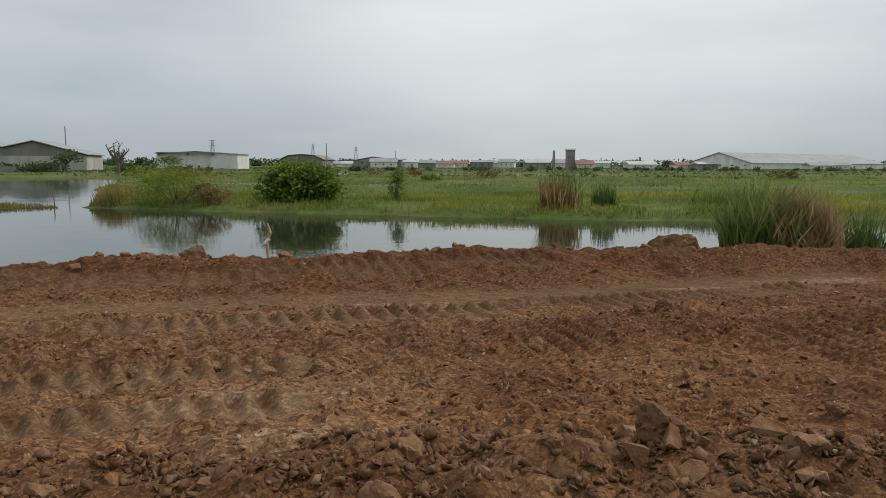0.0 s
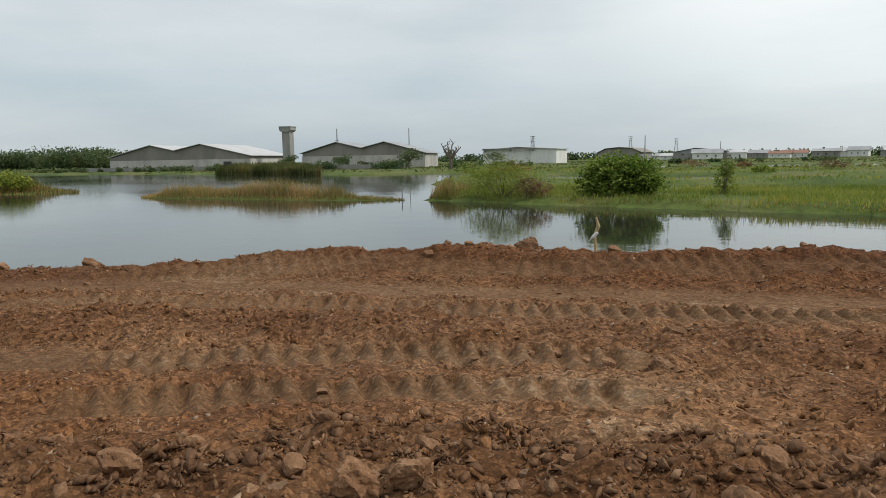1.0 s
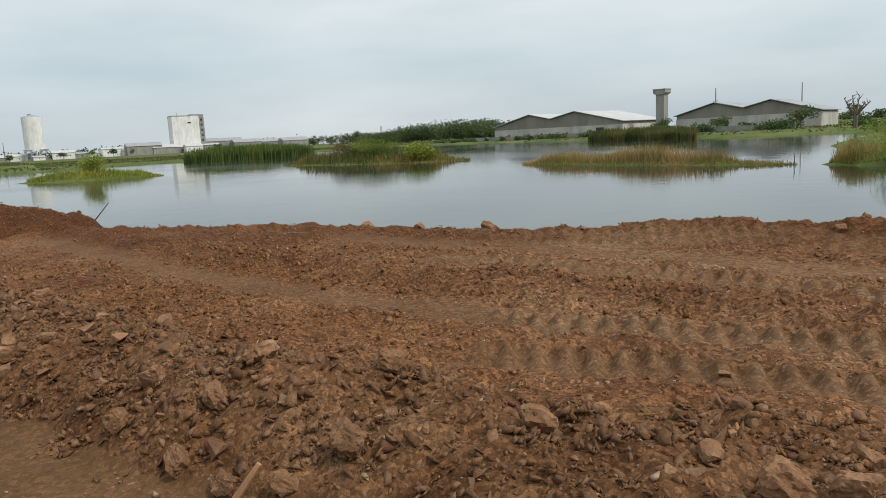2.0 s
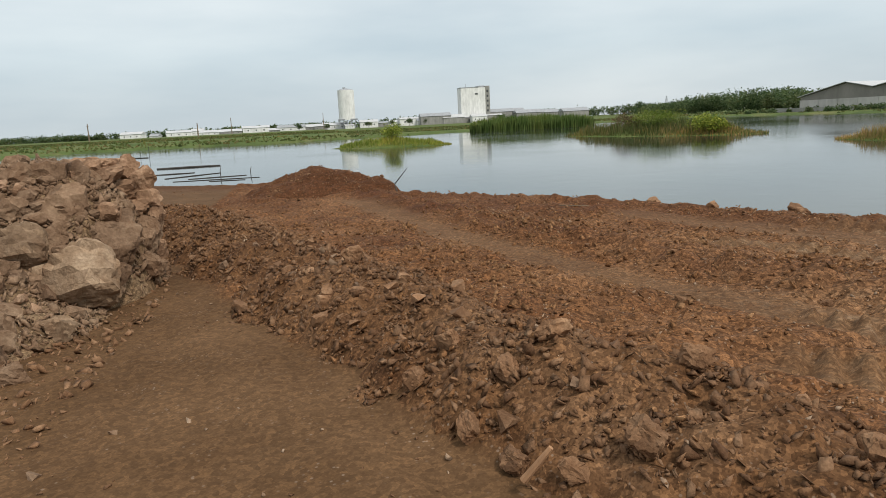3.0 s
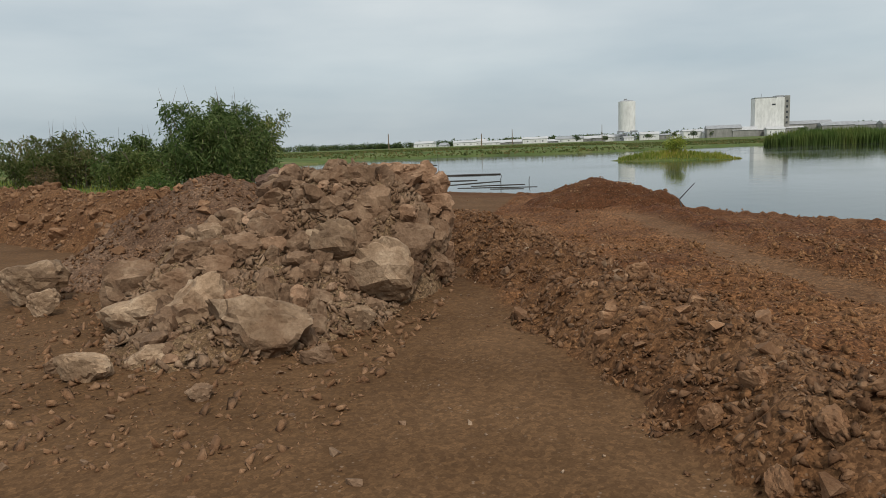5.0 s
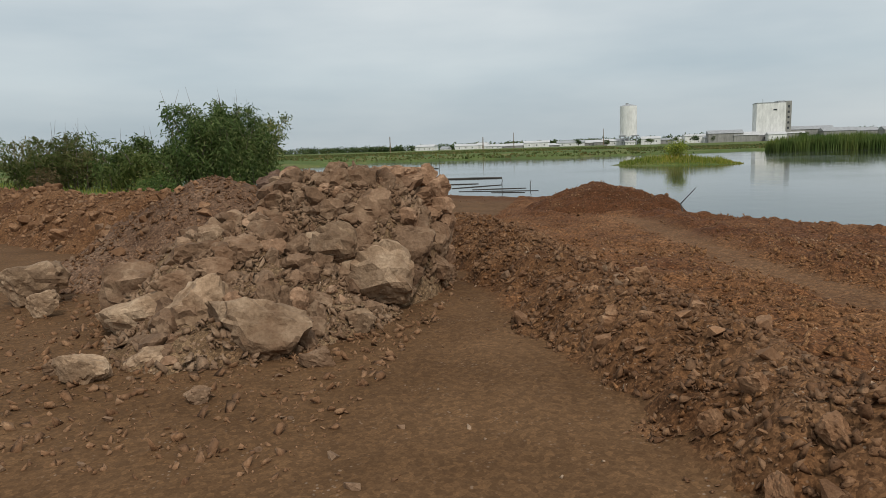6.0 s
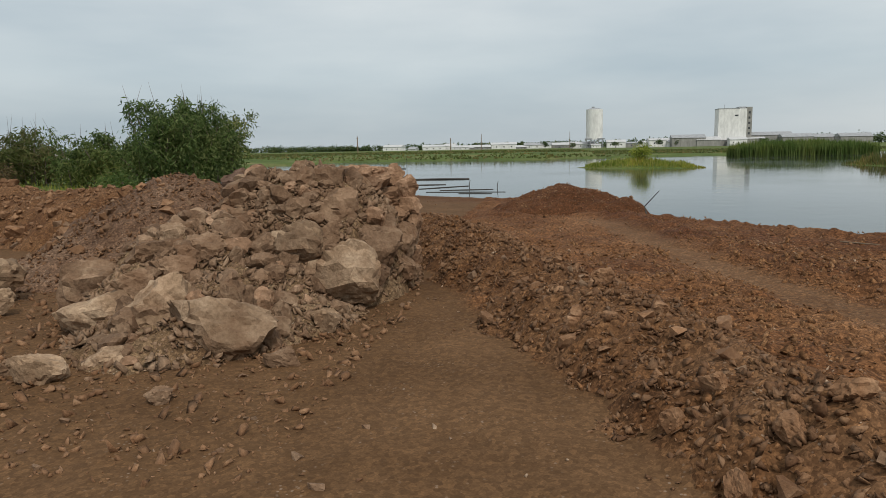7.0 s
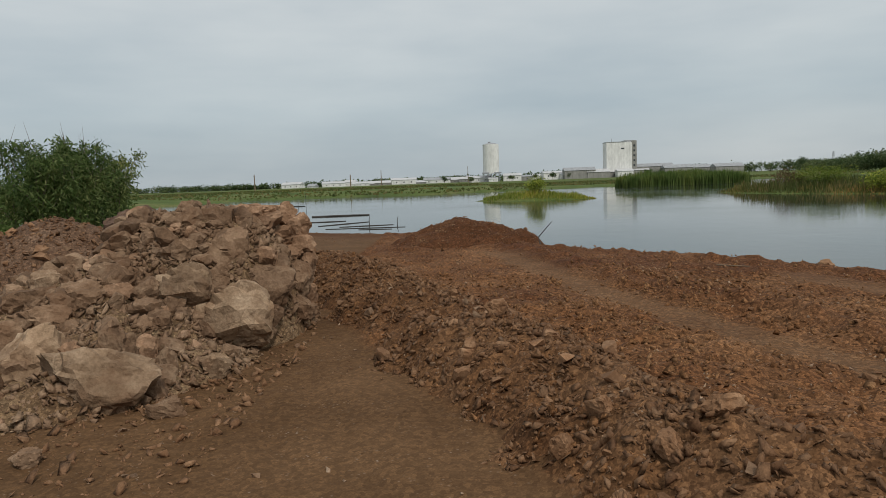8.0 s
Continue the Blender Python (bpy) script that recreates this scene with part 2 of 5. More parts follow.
# ---- mesh tools ----
def mesh_of(name, verts, faces, material, smooth=False):
    me = bpy.data.meshes.new(name)
    verts, faces = np.asarray(verts, np.float32), np.asarray(faces, np.int32)
    k = faces.shape[1]
    me.vertices.add(len(verts))
    me.vertices.foreach_set("co", verts.ravel())
    me.loops.add(faces.size)
    me.loops.foreach_set("vertex_index", faces.ravel())
    me.polygons.add(len(faces))
    me.polygons.foreach_set("loop_start", np.arange(0, faces.size, k, dtype=np.int32))
    me.polygons.foreach_set("loop_total", np.full(len(faces), k, dtype=np.int32))
    if smooth:
        me.polygons.foreach_set("use_smooth", np.ones(len(faces), dtype=bool))
    me.update(calc_edges=True)
    me.materials.append(material)
    return me


def part(name, bm, material, parent=None, label=""):
    """Links a bmesh (or a ready mesh) as one object under a thing."""
    if isinstance(bm, bpy.types.Mesh):
        me = bm
    else:
        me = bpy.data.meshes.new(name)
        bm.to_mesh(me)
        bm.free()
        me.materials.append(material)
    ob = new(name, me)
    ob.parent = parent
    return tagged(ob, label=label)


TABLE = np.random.RandomState(7).rand(64, 256, 256).astype(np.float32)


def vnoise(x, y, seed=0):
    t = TABLE[seed % 64]
    xi, yi = np.floor(x), np.floor(y)
    fx, fy = x - xi, y - yi
    fx, fy = fx * fx * (3 - 2 * fx), fy * fy * (3 - 2 * fy)
    a, b = xi.astype(int) % 256, yi.astype(int) % 256
    a1, b1 = (a + 1) % 256, (b + 1) % 256
    return (t[a, b] * (1 - fx) + t[a1, b] * fx) * (1 - fy) + (t[a, b1] * (1 - fx) + t[a1, b1] * fx) * fy


def fbm(x, y, scale, octaves=4, seed=0, gain=0.5):
    """Noise about zero, one wave a scale metres."""
    s, amp, f, tot = 0, 1.0, 1.0 / scale, 0
    for i in range(octaves):
        c, q = math.cos(1.1 * i + seed), math.sin(1.1 * i + seed)
        s = s + amp * (vnoise((x * c - y * q) * f + 17.3 * i, (x * q + y * c) * f - 9.1 * i, seed + i) - 0.5)
        tot += amp
        amp *= gain
        f *= 2.03
    return s / tot * 2


def sstep(a, b, v):
    t = np.clip((v - a) / (b - a), 0, 1)
    return t * t * (3 - 2 * t)


def line_dist(x, y, pts):
    """Distance to a polyline, and the run along it."""
    best, along, run = np.full(np.shape(x), 1e9), np.zeros(np.shape(x)), 0.0
    for (ax, ay), (bx, by) in zip(pts[:-1], pts[1:]):
        L = math.hypot(bx - ax, by - ay)
        t = np.clip(((x - ax) * (bx - ax) + (y - ay) * (by - ay)) / L ** 2, 0, 1)
        d = np.hypot(x - ax - t * (bx - ax), y - ay - t * (by - ay))
        near = d < best
        best = np.where(near, d, best)
        along = np.where(near, run + t * L, along)
        run += L
    return best, along


def inside(x, y, pts):
    c = np.zeros(np.shape(x), bool)
    for (ax, ay), (bx, by) in zip(pts, pts[1:] + pts[:1]):
        if ay == by:
            continue
        c ^= ((ay > y) != (by > y)) & (x < (bx - ax) * (y - ay) / (by - ay) + ax)
    return c


# ---- the lie of the land ----
WATER_Z = -0.65
FILL_EDGE = [(90, 17), (20, 12.4), (8, 11.6), (3.2, 11.3), (1.8, 11.5), (-0.3, 11.1), (-2.2, 11.0), (-4, 10.4), (-6.3, 9.6), (-8.7, 9.2), (-10.2, 8.3), (-11.9, 7.4), (-13.0, 6.4),
             (-14.4, 6.0), (-15.9, 5.2), (-18.4, 3.8), (-20.5, 1.9), (-22.3, 0.5), (-26.5, -0.6), (-28.0, -4), (-30, -7.2), (-32, -12)]
WEST_SHORE = [(-38, -18), (-60, -40), (-95, -52), (-107, -50), (-136, -46), (-141, -26), (-140, -5), (-163, 30), (-190, 70), (-215, 95)]
NORTH_SHORE = [(-224, 119), (-163, 120), (-114, 106), (-73, 97), (-59, 102), (-46, 85), (-36, 57), (-27, 45)]
BANK_FRONT = [(-23.7, 34.2), (-19, 32.6), (-14.4, 31.6), (-9.6, 30.8), (-5, 29.7), (-1.3, 28.9), (2.1, 28.2), (6, 28.4), (12.6, 29.8), (30, 31), (90, 34)]
POND = FILL_EDGE + WEST_SHORE + NORTH_SHORE + BANK_FRONT
# islets: x, y, half length, half width, turn, height
ISLETS = [(-36.6, 33.6, 14.0, 1.9, 2, 0.36), (-75, 33.6, 17.5, 5.0, 17, 0.5), (-83.3, 6.5, 8.2, 4.6, 62, 0.6), (-152, 44, 6.0, 15.0, 8, 0.1), (-99, 103, 17.0, 3.0, -14, 0.1)]
POOLS = [(-6, 52, 13, 6.5), (8.1, 36.5, 4.0, 3.0), (-18, 72, 14, 8), (7, 71, 10, 6), (-14, 150, 50, 25), (20, 96, 22, 9), (-33, 80, 8, 7), (60, 120, 40, 12), (32, 56, 10, 4)]
WINDROW = [(-17.5, -4.1), (-15, -3.0), (-12.6, -2.0), (-10.3, -1.02), (-8.4, -0.22), (-7.2, 0.38), (-5.6, 1.2), (-3.4, 2.0), (-1.4, 2.1), (2, 1.6), (6, 0.6)]
# marks of a crawler's tracks: line, half width, depth
TRACKS = [([(-13, 3.6), (-10, 4.9), (-7.9, 5.45), (-6.2, 5.9), (-4.4, 6.5), (-2.5, 7.2), (1, 8.6)], 0.30, 0.125),
          ([(-9.5, 2.2), (-7.7, 3.35), (-6.6, 3.95), (-5.8, 4.2), (-5.1, 4.35)], 0.24, 0.13),
          ([(-8.6, 1.4), (-7, 2.55), (-5.9, 3.15), (-4.9, 3.4)], 0.30, 0.12),
          ([(-13.5, 5.3), (-11, 6.6), (-9.2, 7.7), (-7, 8.15), (-4.8, 8.9), (-2.6, 9.7)], 0.30, 0.085)]
LANE = [(-16, 3.8), (-13, 5.0), (-10.5, 5.95), (-8, 6.65), (-5, 7.35), (-2, 8.2), (2, 9.6)]
LANE_SOUTH = [(-21, -0.7), (-17.5, 0.1), (-15, 0.55), (-12.8, 1.1), (-10.5, 1.95), (-8.5, 2.9)]
SPILL = [(-22, -0.3), (-16, 1.2), (-12, 2.6), (-9, 3.9), (-6.5, 4.78), (-4, 5.35), (-1, 6.0), (3, 7.0)]
CRUST = [(-4.2, 7.1, 1.3, 0.35, 12), (-9.6, 5.7, 1.8, 0.3, 18), (1.6, 9.3, 1.6, 0.35, 8), (-0.6, 8.5, 0.6, 0.15, 8), (-5.2, 3.45, 1.0, 0.55, 15), (-11.5, 6.0, 1.2, 0.3, 25), (-4.6, 2.6, 0.7, 0.5, 40)]


def dirt_mask(x, y):
    w = fbm(x, y, 5, 3, 3) * 1.5
    south = ((14 * (x + 31) + 11 * (y + 11)) / 17.8 + w) > 0
    return south & (y < 22)


def land(x, y):
    """Ground height, and the masks grass, packed, pale, moist."""
    d, _ = line_dist(x, y, POND + POND[:1])
    wet = inside(x, y, POND)
    sd = np.where(wet, -d, d)
    dirt = dirt_mask(x, y)
    # grassy land and pond bed
    z = np.where(sd > 0, WATER_Z + 0.08 + np.minimum(sd * 0.5, 0.30), WATER_Z + np.maximum(sd * 0.25, -1.2))
    z = z + np.where(sd > 0, np.minimum(sd * 0.02, 1) * 0.12 * fbm(x, y, 14, 3, 5), 0)
    z = z + np.where((sd > 4) & (y < 5) & (x < -20), np.clip((sd - 4) * 0.05, 0, 0.75), 0)
    for px, py, rx, ry in POOLS:
        r = np.hypot((x - px) / rx, (y - py) / ry) + 0.25 * fbm(x, y, 4, 3, 11)
        z = z - 0.75 * (1 - sstep(0.75, 1.15, r)) * (sd > 0.5)
    for px, py, rx, ry, turn, top in ISLETS:
        c, s = math.cos(radians(turn)), math.sin(radians(turn))
        u, v = (x - px) * c + (y - py) * s, -(x - px) * s + (y - py) * c
        r = np.hypot(u / rx, v / ry) + 0.12 * fbm(x, y, 3, 3, 13)
        z = np.maximum(z, WATER_Z + top * (1 - sstep(0.0, 1.02, r)) * 1.3 - 0.06 - 0.5 * sstep(1.0, 1.6, r))
    # the earth fill
    near_edge = sd + 0.25 * fbm(x, y, 1.2, 3, 17)
    berm = np.exp(-((near_edge - 0.75) / 0.62) ** 2) * 0.30 * sstep(-14.5, -10.5, x) + 0.05 * np.exp(-((near_edge - 0.3) / 0.3) ** 2)
    flat = 0.035 * fbm(x, y, 2.6, 4, 21)
    lane, _ = line_dist(x, y, WINDROW)
    south = y < np.interp(x, [p[0] for p in WINDROW], [p[1] for p in WINDROW])
    packed = np.where(south, sstep(0.6, 0.9, lane + 0.12 * fbm(x, y, 0.6, 3, 23)), 0.0)
    rough = 1 - packed
    f = flat * (0.35 + 0.65 * rough) + berm + 0.10 * rough * (1 - sstep(0, 3.5, lane))
    f = f + rough * (0.085 * fbm(x, y, 0.42, 3, 27) + 0.06 * np.maximum(0, fbm(x, y, 0.17, 2, 31)) + 0.035 * fbm(x, y, 0.13, 2, 44)) + packed * (0.006 * fbm(x, y, 0.3, 3, 33) + 0.020 * fbm(x * 0.35 + y * 0.2, y * 2.6 - x * 1.1, 0.5, 3, 47))
    spill, _ = line_dist(x, y, SPILL)
    spill = (1 - sstep(0.15, 0.62, spill + 0.3 * fbm(x, y, 0.9, 3, 45)))
    f = f + spill * (0.10 + 0.07 * fbm(x, y, 0.25, 2, 46))
    # slanting marks where the crawler turned, to the east
    east = sstep(-3.9, -2.6, x) * sstep(3.3, 4.2, y + 0.15 * x) * (1 - sstep(6.2, 7.0, y - 0.15 * x))
    east = east * sstep(-0.45, 0.1, fbm(x, y, 1.6, 2, 39) + 0.15)
    rake = ((x * 0.91 + y * 0.41) / 0.235 + 0.35 * fbm(x, y, 1.1, 2, 35)) % 1.0
    f = f * (1 - 0.9 * east) + east * 0.15 * (np.minimum(rake / 0.7, (1 - rake) / 0.3) - 0.5)
    # wheel ruts along the haul road
    for off in (0.0, 0.42, 1.9, 2.3):
        f = f - packed * 0.012 * np.exp(-((lane - 1.7 - off) / 0.14) ** 2)
    ld, _ = line_dist(x, y, LANE)
    ld = np.minimum(ld, line_dist(x, y, LANE_SOUTH)[0] + 0.08)
    trod = 0.8 * (1 - sstep(0.25, 0.6, ld + 0.2 * fbm(x, y, 0.9, 3, 49)))
    f = f * (1 - trod) - 0.02 * trod
    for pts, half, deep in TRACKS:
        td, run = line_dist(x, y, pts)
        m = (1 - sstep(half * 0.8, half * 1.15, td)) * sstep(0, 0.5, run)
        trod = np.maximum(trod, m)
        v = (y - np.interp(x, [p[0] for p in pts], [p[1] for p in pts])) / half
        # each grouser leaves a sharp-crested bar; its far end stands up as a pointed tooth
        q = ((run + 0.06 * v + 0.03 * fbm(x, y, 0.5, 2, 38)) / 0.22) % 1.0
        bar = np.clip(np.minimum(q / 0.50, (1 - q) / 0.26), 0, 1)
        tooth = np.clip(1.35 - 1.5 * np.abs(q - 0.62) * (1.5 + v), 0, 1)
        keep = 0.35 + 0.65 * sstep(-0.35, 0.15, fbm(x, y, 1.1, 2, 37) + 0.25)
        f = f * (1 - (0.85 if deep > 0.09 else 0.25) * m) + m * keep * deep * (bar * (0.55 + 0.45 * sstep(-0.2, 0.9, v) * tooth) - 0.45)
    pale = np.zeros(np.shape(x))
    for px, py, rx, ry, turn in CRUST:
        c, s = math.cos(radians(turn)), math.sin(radians(turn))
        u, v = (x - px) * c + (y - py) * s, -(x - px) * s + (y - py) * c
        pale = np.maximum(pale, 1 - sstep(0.3, 1.1, np.hypot(u / rx, v / ry) + 0.8 * fbm(x, y, 0.5, 4, 41)))
    # patchy lighter tone over the tracked zone, and a little along trodden strips
    dry = sstep(1.6, 3.2, y) * (1 - sstep(6.6, 8.4, y)) * sstep(-15.0, -10.5, x) * (1 - sstep(-4.2, -2.8, x + 0.3 * (5 - y)))
    pale = np.maximum(pale, dry * (0.34 + 0.30 * fbm(x, y, 1.3, 4, 42)) + 0.24 * trod * (1 - packed))
    drop = np.clip(-near_edge, 0, 3) * 0.9
    f = np.where(near_edge > 0, f, f - drop)
    f = np.maximum(f, -2.0)
    fill = dirt & ((sd > 0) | ((y < 16) & (x > -34)))
    fill = fill & ~((sd < 0) & (d > 3.0))
    z = np.where(fill, f, z)
    moist = np.clip(np.exp(-((near_edge - 0.7) / 0.9) ** 2) * 0.5 + 0.4 * sstep(0.1, 0.6, fbm(x, y, 3.2, 3, 43)) * rough + 0.45 * spill, 0, 1)
    return z, np.where(fill, 0.0, 1.0), np.maximum(packed, 0.65 * trod) * fill, pale * fill * 0.55, np.where(fill, moist * (1 - pale), 0), np.maximum.reduce([trod, 0.55 * pale, 0.9 * east])


def height(x, y):
    return land(np.atleast_1d(np.asarray(x, float)), np.atleast_1d(np.asarray(y, float)))[0]


def axis(stops, first, last, grow=1.05):
    """Grid lines: even steps between stops, then ever wider out to the horizon."""
    v = [stops[0][0]]
    for (a, step), (b, _) in zip(stops[:-1], stops[1:]):
        k = max(1, round((b - a) / step))
        v += [a + (b - a) * (i + 1) / k for i in range(k)]
    lo, step = [], stops[0][1]
    while v[0] - sum(lo) > first:
        step *= grow
        lo.append(step)
    hi, step = [], stops[-2][1]
    while v[-1] + sum(hi) < last:
        step *= grow
        hi.append(step)
    return np.array(list(reversed(list(v[0] - np.cumsum(lo)))) + v + list(v[-1] + np.cumsum(hi)))


def build_ground():
    gx = axis([(-31, 0.14), (-13.5, 0.06), (-9.8, 0.03), (-2.6, 0.042), (3, 0.0)], -2600, 2600, 1.058)
    gy = axis([(-13, 0.14), (-6, 0.08), (0.6, 0.04), (2.4, 0.027), (6.8, 0.042), (11.8, 0.0)], -2600, 2600, 1.058)
    X, Y = np.meshgrid(gx, gy)
    x, y = X.ravel(), Y.ravel()
    z, grass, packed, pale, moist, _ = land(x, y)
    i = np.arange((len(gx) - 1) * (len(gy) - 1))
    a = (i // (len(gx) - 1)) * len(gx) + i % (len(gx) - 1)
    me = mesh_of("ground", np.stack([x, y, z], 1), np.stack([a, a + 1, a + 1 + len(gx), a + len(gx)], 1), GROUND, True)
    for key, v in (("grass", grass), ("packed", packed), ("pale", pale), ("moist", moist)):
        me.attributes.new(key, "FLOAT", "POINT").data.foreach_set("value", np.asarray(v, np.float32))
    tagged(new("ground", me), "red-brown earth fill with tracks, grassland beyond the ponds", "ground", kind="structure")


build_ground()
wm = mesh_of("water", [(-2600, -2600, WATER_Z), (2600, -2600, WATER_Z), (2600, 2600, WATER_Z), (-2600, 2600, WATER_Z)], [(0, 1, 2, 3)], WATER)
tagged(new("water", wm), "still grey pond water that mirrors the overcast sky", "water", kind="structure")


# ---- heaps, windrow and stones ----
def make_rock(seed, points, squash=0.75, rough=0.0, cuts=0):
    """A broken stone about 1 m across. With cuts: a ball cut back to random planes, then chipped and pitted; without: the hull of random points."""
    rng = np.random.RandomState(seed)
    bm = bmesh.new()
    if cuts:
        bmesh.ops.create_icosphere(bm, subdivisions=cuts, radius=1.0)
        nrm = rng.normal(size=(points, 3))
        nrm /= np.linalg.norm(nrm, axis=1)[:, None]
        far = rng.uniform(0.55, 0.95, points)
        off = Vector(rng.uniform(-50, 50, 3))
        for v in bm.verts:
            d = np.array(v.co)
            c = np.maximum(nrm @ d, 1e-3)
            p = v.co * float(min((far / c).min(), 1.15))
            chip = abs(noise.noise(p * 2.2 + off)) + 0.5 * abs(noise.noise(p * 4.6 + off)) + 0.3 * noise.noise(p * 10 + off)
            v.co = p * (1 + rough * (0.6 - 1.6 * chip)) + Vector(noise.noise_vector(p * 1.3 + off)) * rough * 0.7
        for k, size in enumerate((1.1, 0.9, squash)):
            lo, hi = min(v.co[k] for v in bm.verts), max(v.co[k] for v in bm.verts)
            for v in bm.verts:
                v.co[k] = (v.co[k] - (lo + hi) / 2) / (hi - lo) * size
    else:
        for p in rng.uniform(-1, 1, (points, 3)):
            p = p / (np.abs(p) ** 2.7).sum() ** (1 / 2.7) * rng.uniform(0.40, 0.54) * np.array([1.1, 0.9, squash])
            bm.verts.new(p)
        bmesh.ops.convex_hull(bm, input=bm.verts)
        bmesh.ops.delete(bm, geom=[v for v in bm.verts if not v.link_faces], context="VERTS")
    bmesh.ops.triangulate(bm, faces=bm.faces[:])
    bmesh.ops.recalc_face_normals(bm, faces=bm.faces[:])
    bm.normal_update()
    for f in bm.faces:
        f.smooth = cuts > 0
    for e in bm.edges:
        e.smooth = e.calc_face_angle(0) < 0.38
    me = bpy.data.meshes.new("rock")
    bm.to_mesh(me)
    bm.free()
    return me


def with_material(meshes, mat):
    out = []
    for me in meshes:
        me = me.copy()
        me.materials.clear()
        me.materials.append(mat)
        out.append(me)
    return out


BIG = [make_rock(500 + 3 * i, 11 + i % 5, 1.0, 0.16, 4) for i in range(11)]
MID = [make_rock(200 + i, 9 + i % 4, 0.85, 0.16, 3) for i in range(10)]
SMALL = [make_rock(300 + i, 10, 0.75) for i in range(12)]
GRIT = [make_rock(400 + i, 7, 0.75) for i in range(12)]
BIG_TAN, BIG_EARTH = with_material(BIG, ROCK), with_material(BIG, STONE)
ROCK_MID, ROCK_SMALL = with_material(MID, ROCK), with_material(SMALL, ROCK)
ORANGE_MID, DARK_MID = with_material(MID, ROCK_ORANGE), with_material(MID, ROCK_DARK)
STONE_MID, STONE_SMALL = with_material(MID, STONE), with_material(SMALL, STONE)


def grit_mesh(name, x, y, z, size, material, rng):
    """Many small stones as one mesh."""
    vs, fs, base = [], [], 0
    kind = rng.randint(0, len(GRIT), len(x))
    for k, me in enumerate(GRIT):
        sel = np.where(kind == k)[0]
        if not len(sel):
            continue
        co = np.empty(len(me.vertices) * 3, np.float32)
        me.vertices.foreach_get("co", co)
        co = co.reshape(-1, 3)
        tri = np.array([p.vertices[:] for p in me.polygons], np.int32)
        a = rng.uniform(0, 6.28, len(sel))
        tilt = rng.normal(0, 0.5, (len(sel), 2))
        s = size[sel][:, None]
        cx = co[None, :, 0] * s
        cy = co[None, :, 1] * s
        cz = co[None, :, 2] * s + tilt[:, :1] * cx + tilt[:, 1:] * cy
        X = cx * np.cos(a)[:, None] - cy * np.sin(a)[:, None] + x[sel][:, None]
        Y = cx * np.sin(a)[:, None] + cy * np.cos(a)[:, None] + y[sel][:, None]
        Z = cz + z[sel][:, None]
        vs.append(np.stack([X, Y, Z], 2).reshape(-1, 3))
        fs.append((tri[None] + (np.arange(len(sel)) * len(co))[:, None, None]).reshape(-1, 3) + base)
        base += len(sel) * len(co)
    return mesh_of(name, np.concatenate(vs), np.concatenate(fs), material)


def cone(x, y, cx, cy, rx, ry, turn, top, power=1.4, seed=50, wob=0.22):
    c, s = math.cos(radians(turn)), math.sin(radians(turn))
    u, v = (x - cx) * c + (y - cy) * s, -(x - cx) * s + (y - cy) * c
    r = np.hypot(u / rx, v / ry) * (1 + wob * fbm(x, y, 1.1, 3, seed))
    return top * (1 - np.clip(r, 0, 1.4) ** power)


def main_heap(x, y):
    h = np.maximum(cone(x, y, -13.05, -4.78, 1.65, 1.36, 20, 1.46, 4.0, 51, 0.10), cone(x, y, -11.85, -5.5, 1.75, 1.5, 25, 0.95, 1.7, 52))
    h = np.maximum(h, cone(x, y, -10.8, -5.0, 1.35, 1.2, 0, 0.52, 1.6, 53))
    return h + 0.09 * fbm(x, y, 0.5, 4, 54)


def gravel_mound(x, y):
    return cone(x, y, -15.0, -7.75, 2.7, 2.6, 0, 1.42, 1.2, 56, 0.16) + 0.05 * fbm(x, y, 0.5, 4, 57)


def dark_heap(x, y):
    return cone(x, y, -19.2, -8.2, 1.7, 1.35, 25, 1.32, 1.8, 58) + 0.14 * fbm(x, y, 0.6, 4, 59)


def red_mound(x, y):
    h = np.maximum(cone(x, y, -24.3, -1.5, 1.9, 1.95, 0, 0.66, 1.35, 60, 0.12), cone(x, y, -23.6, 0.2, 1.0, 1.6, 30, 0.28, 1.5, 61))
    return h + 0.05 * fbm(x, y, 0.45, 4, 62)


def earth_ridge(x, y):
    d, run = line_dist(x, y, [(-17.2, -10.2), (-18.6, -13.5), (-19.6, -17), (-20.2, -23), (-19, -30)])
    return 1.02 * (1 - (d / 1.75) ** 1.4) + 0.24 * fbm(x, y, 1.2, 4, 64)


def windrow(x, y):
    d, run = line_dist(x, y, WINDROW)
    top = 0.27 - 0.15 * sstep(-8.2, -6.2, x) + 0.16 * np.exp(-((run - 2.0) / 2.0) ** 2) + 0.07 * fbm(x, y, 1.6, 2, 66)
    return top * (1 - (d / (0.80 + 0.25 * fbm(x, y, 0.8, 2, 67))) ** 1.7) + 0.12 * fbm(x, y, 0.5, 4, 68) + 0.05 * np.maximum(0, fbm(x, y, 0.22, 2, 69))


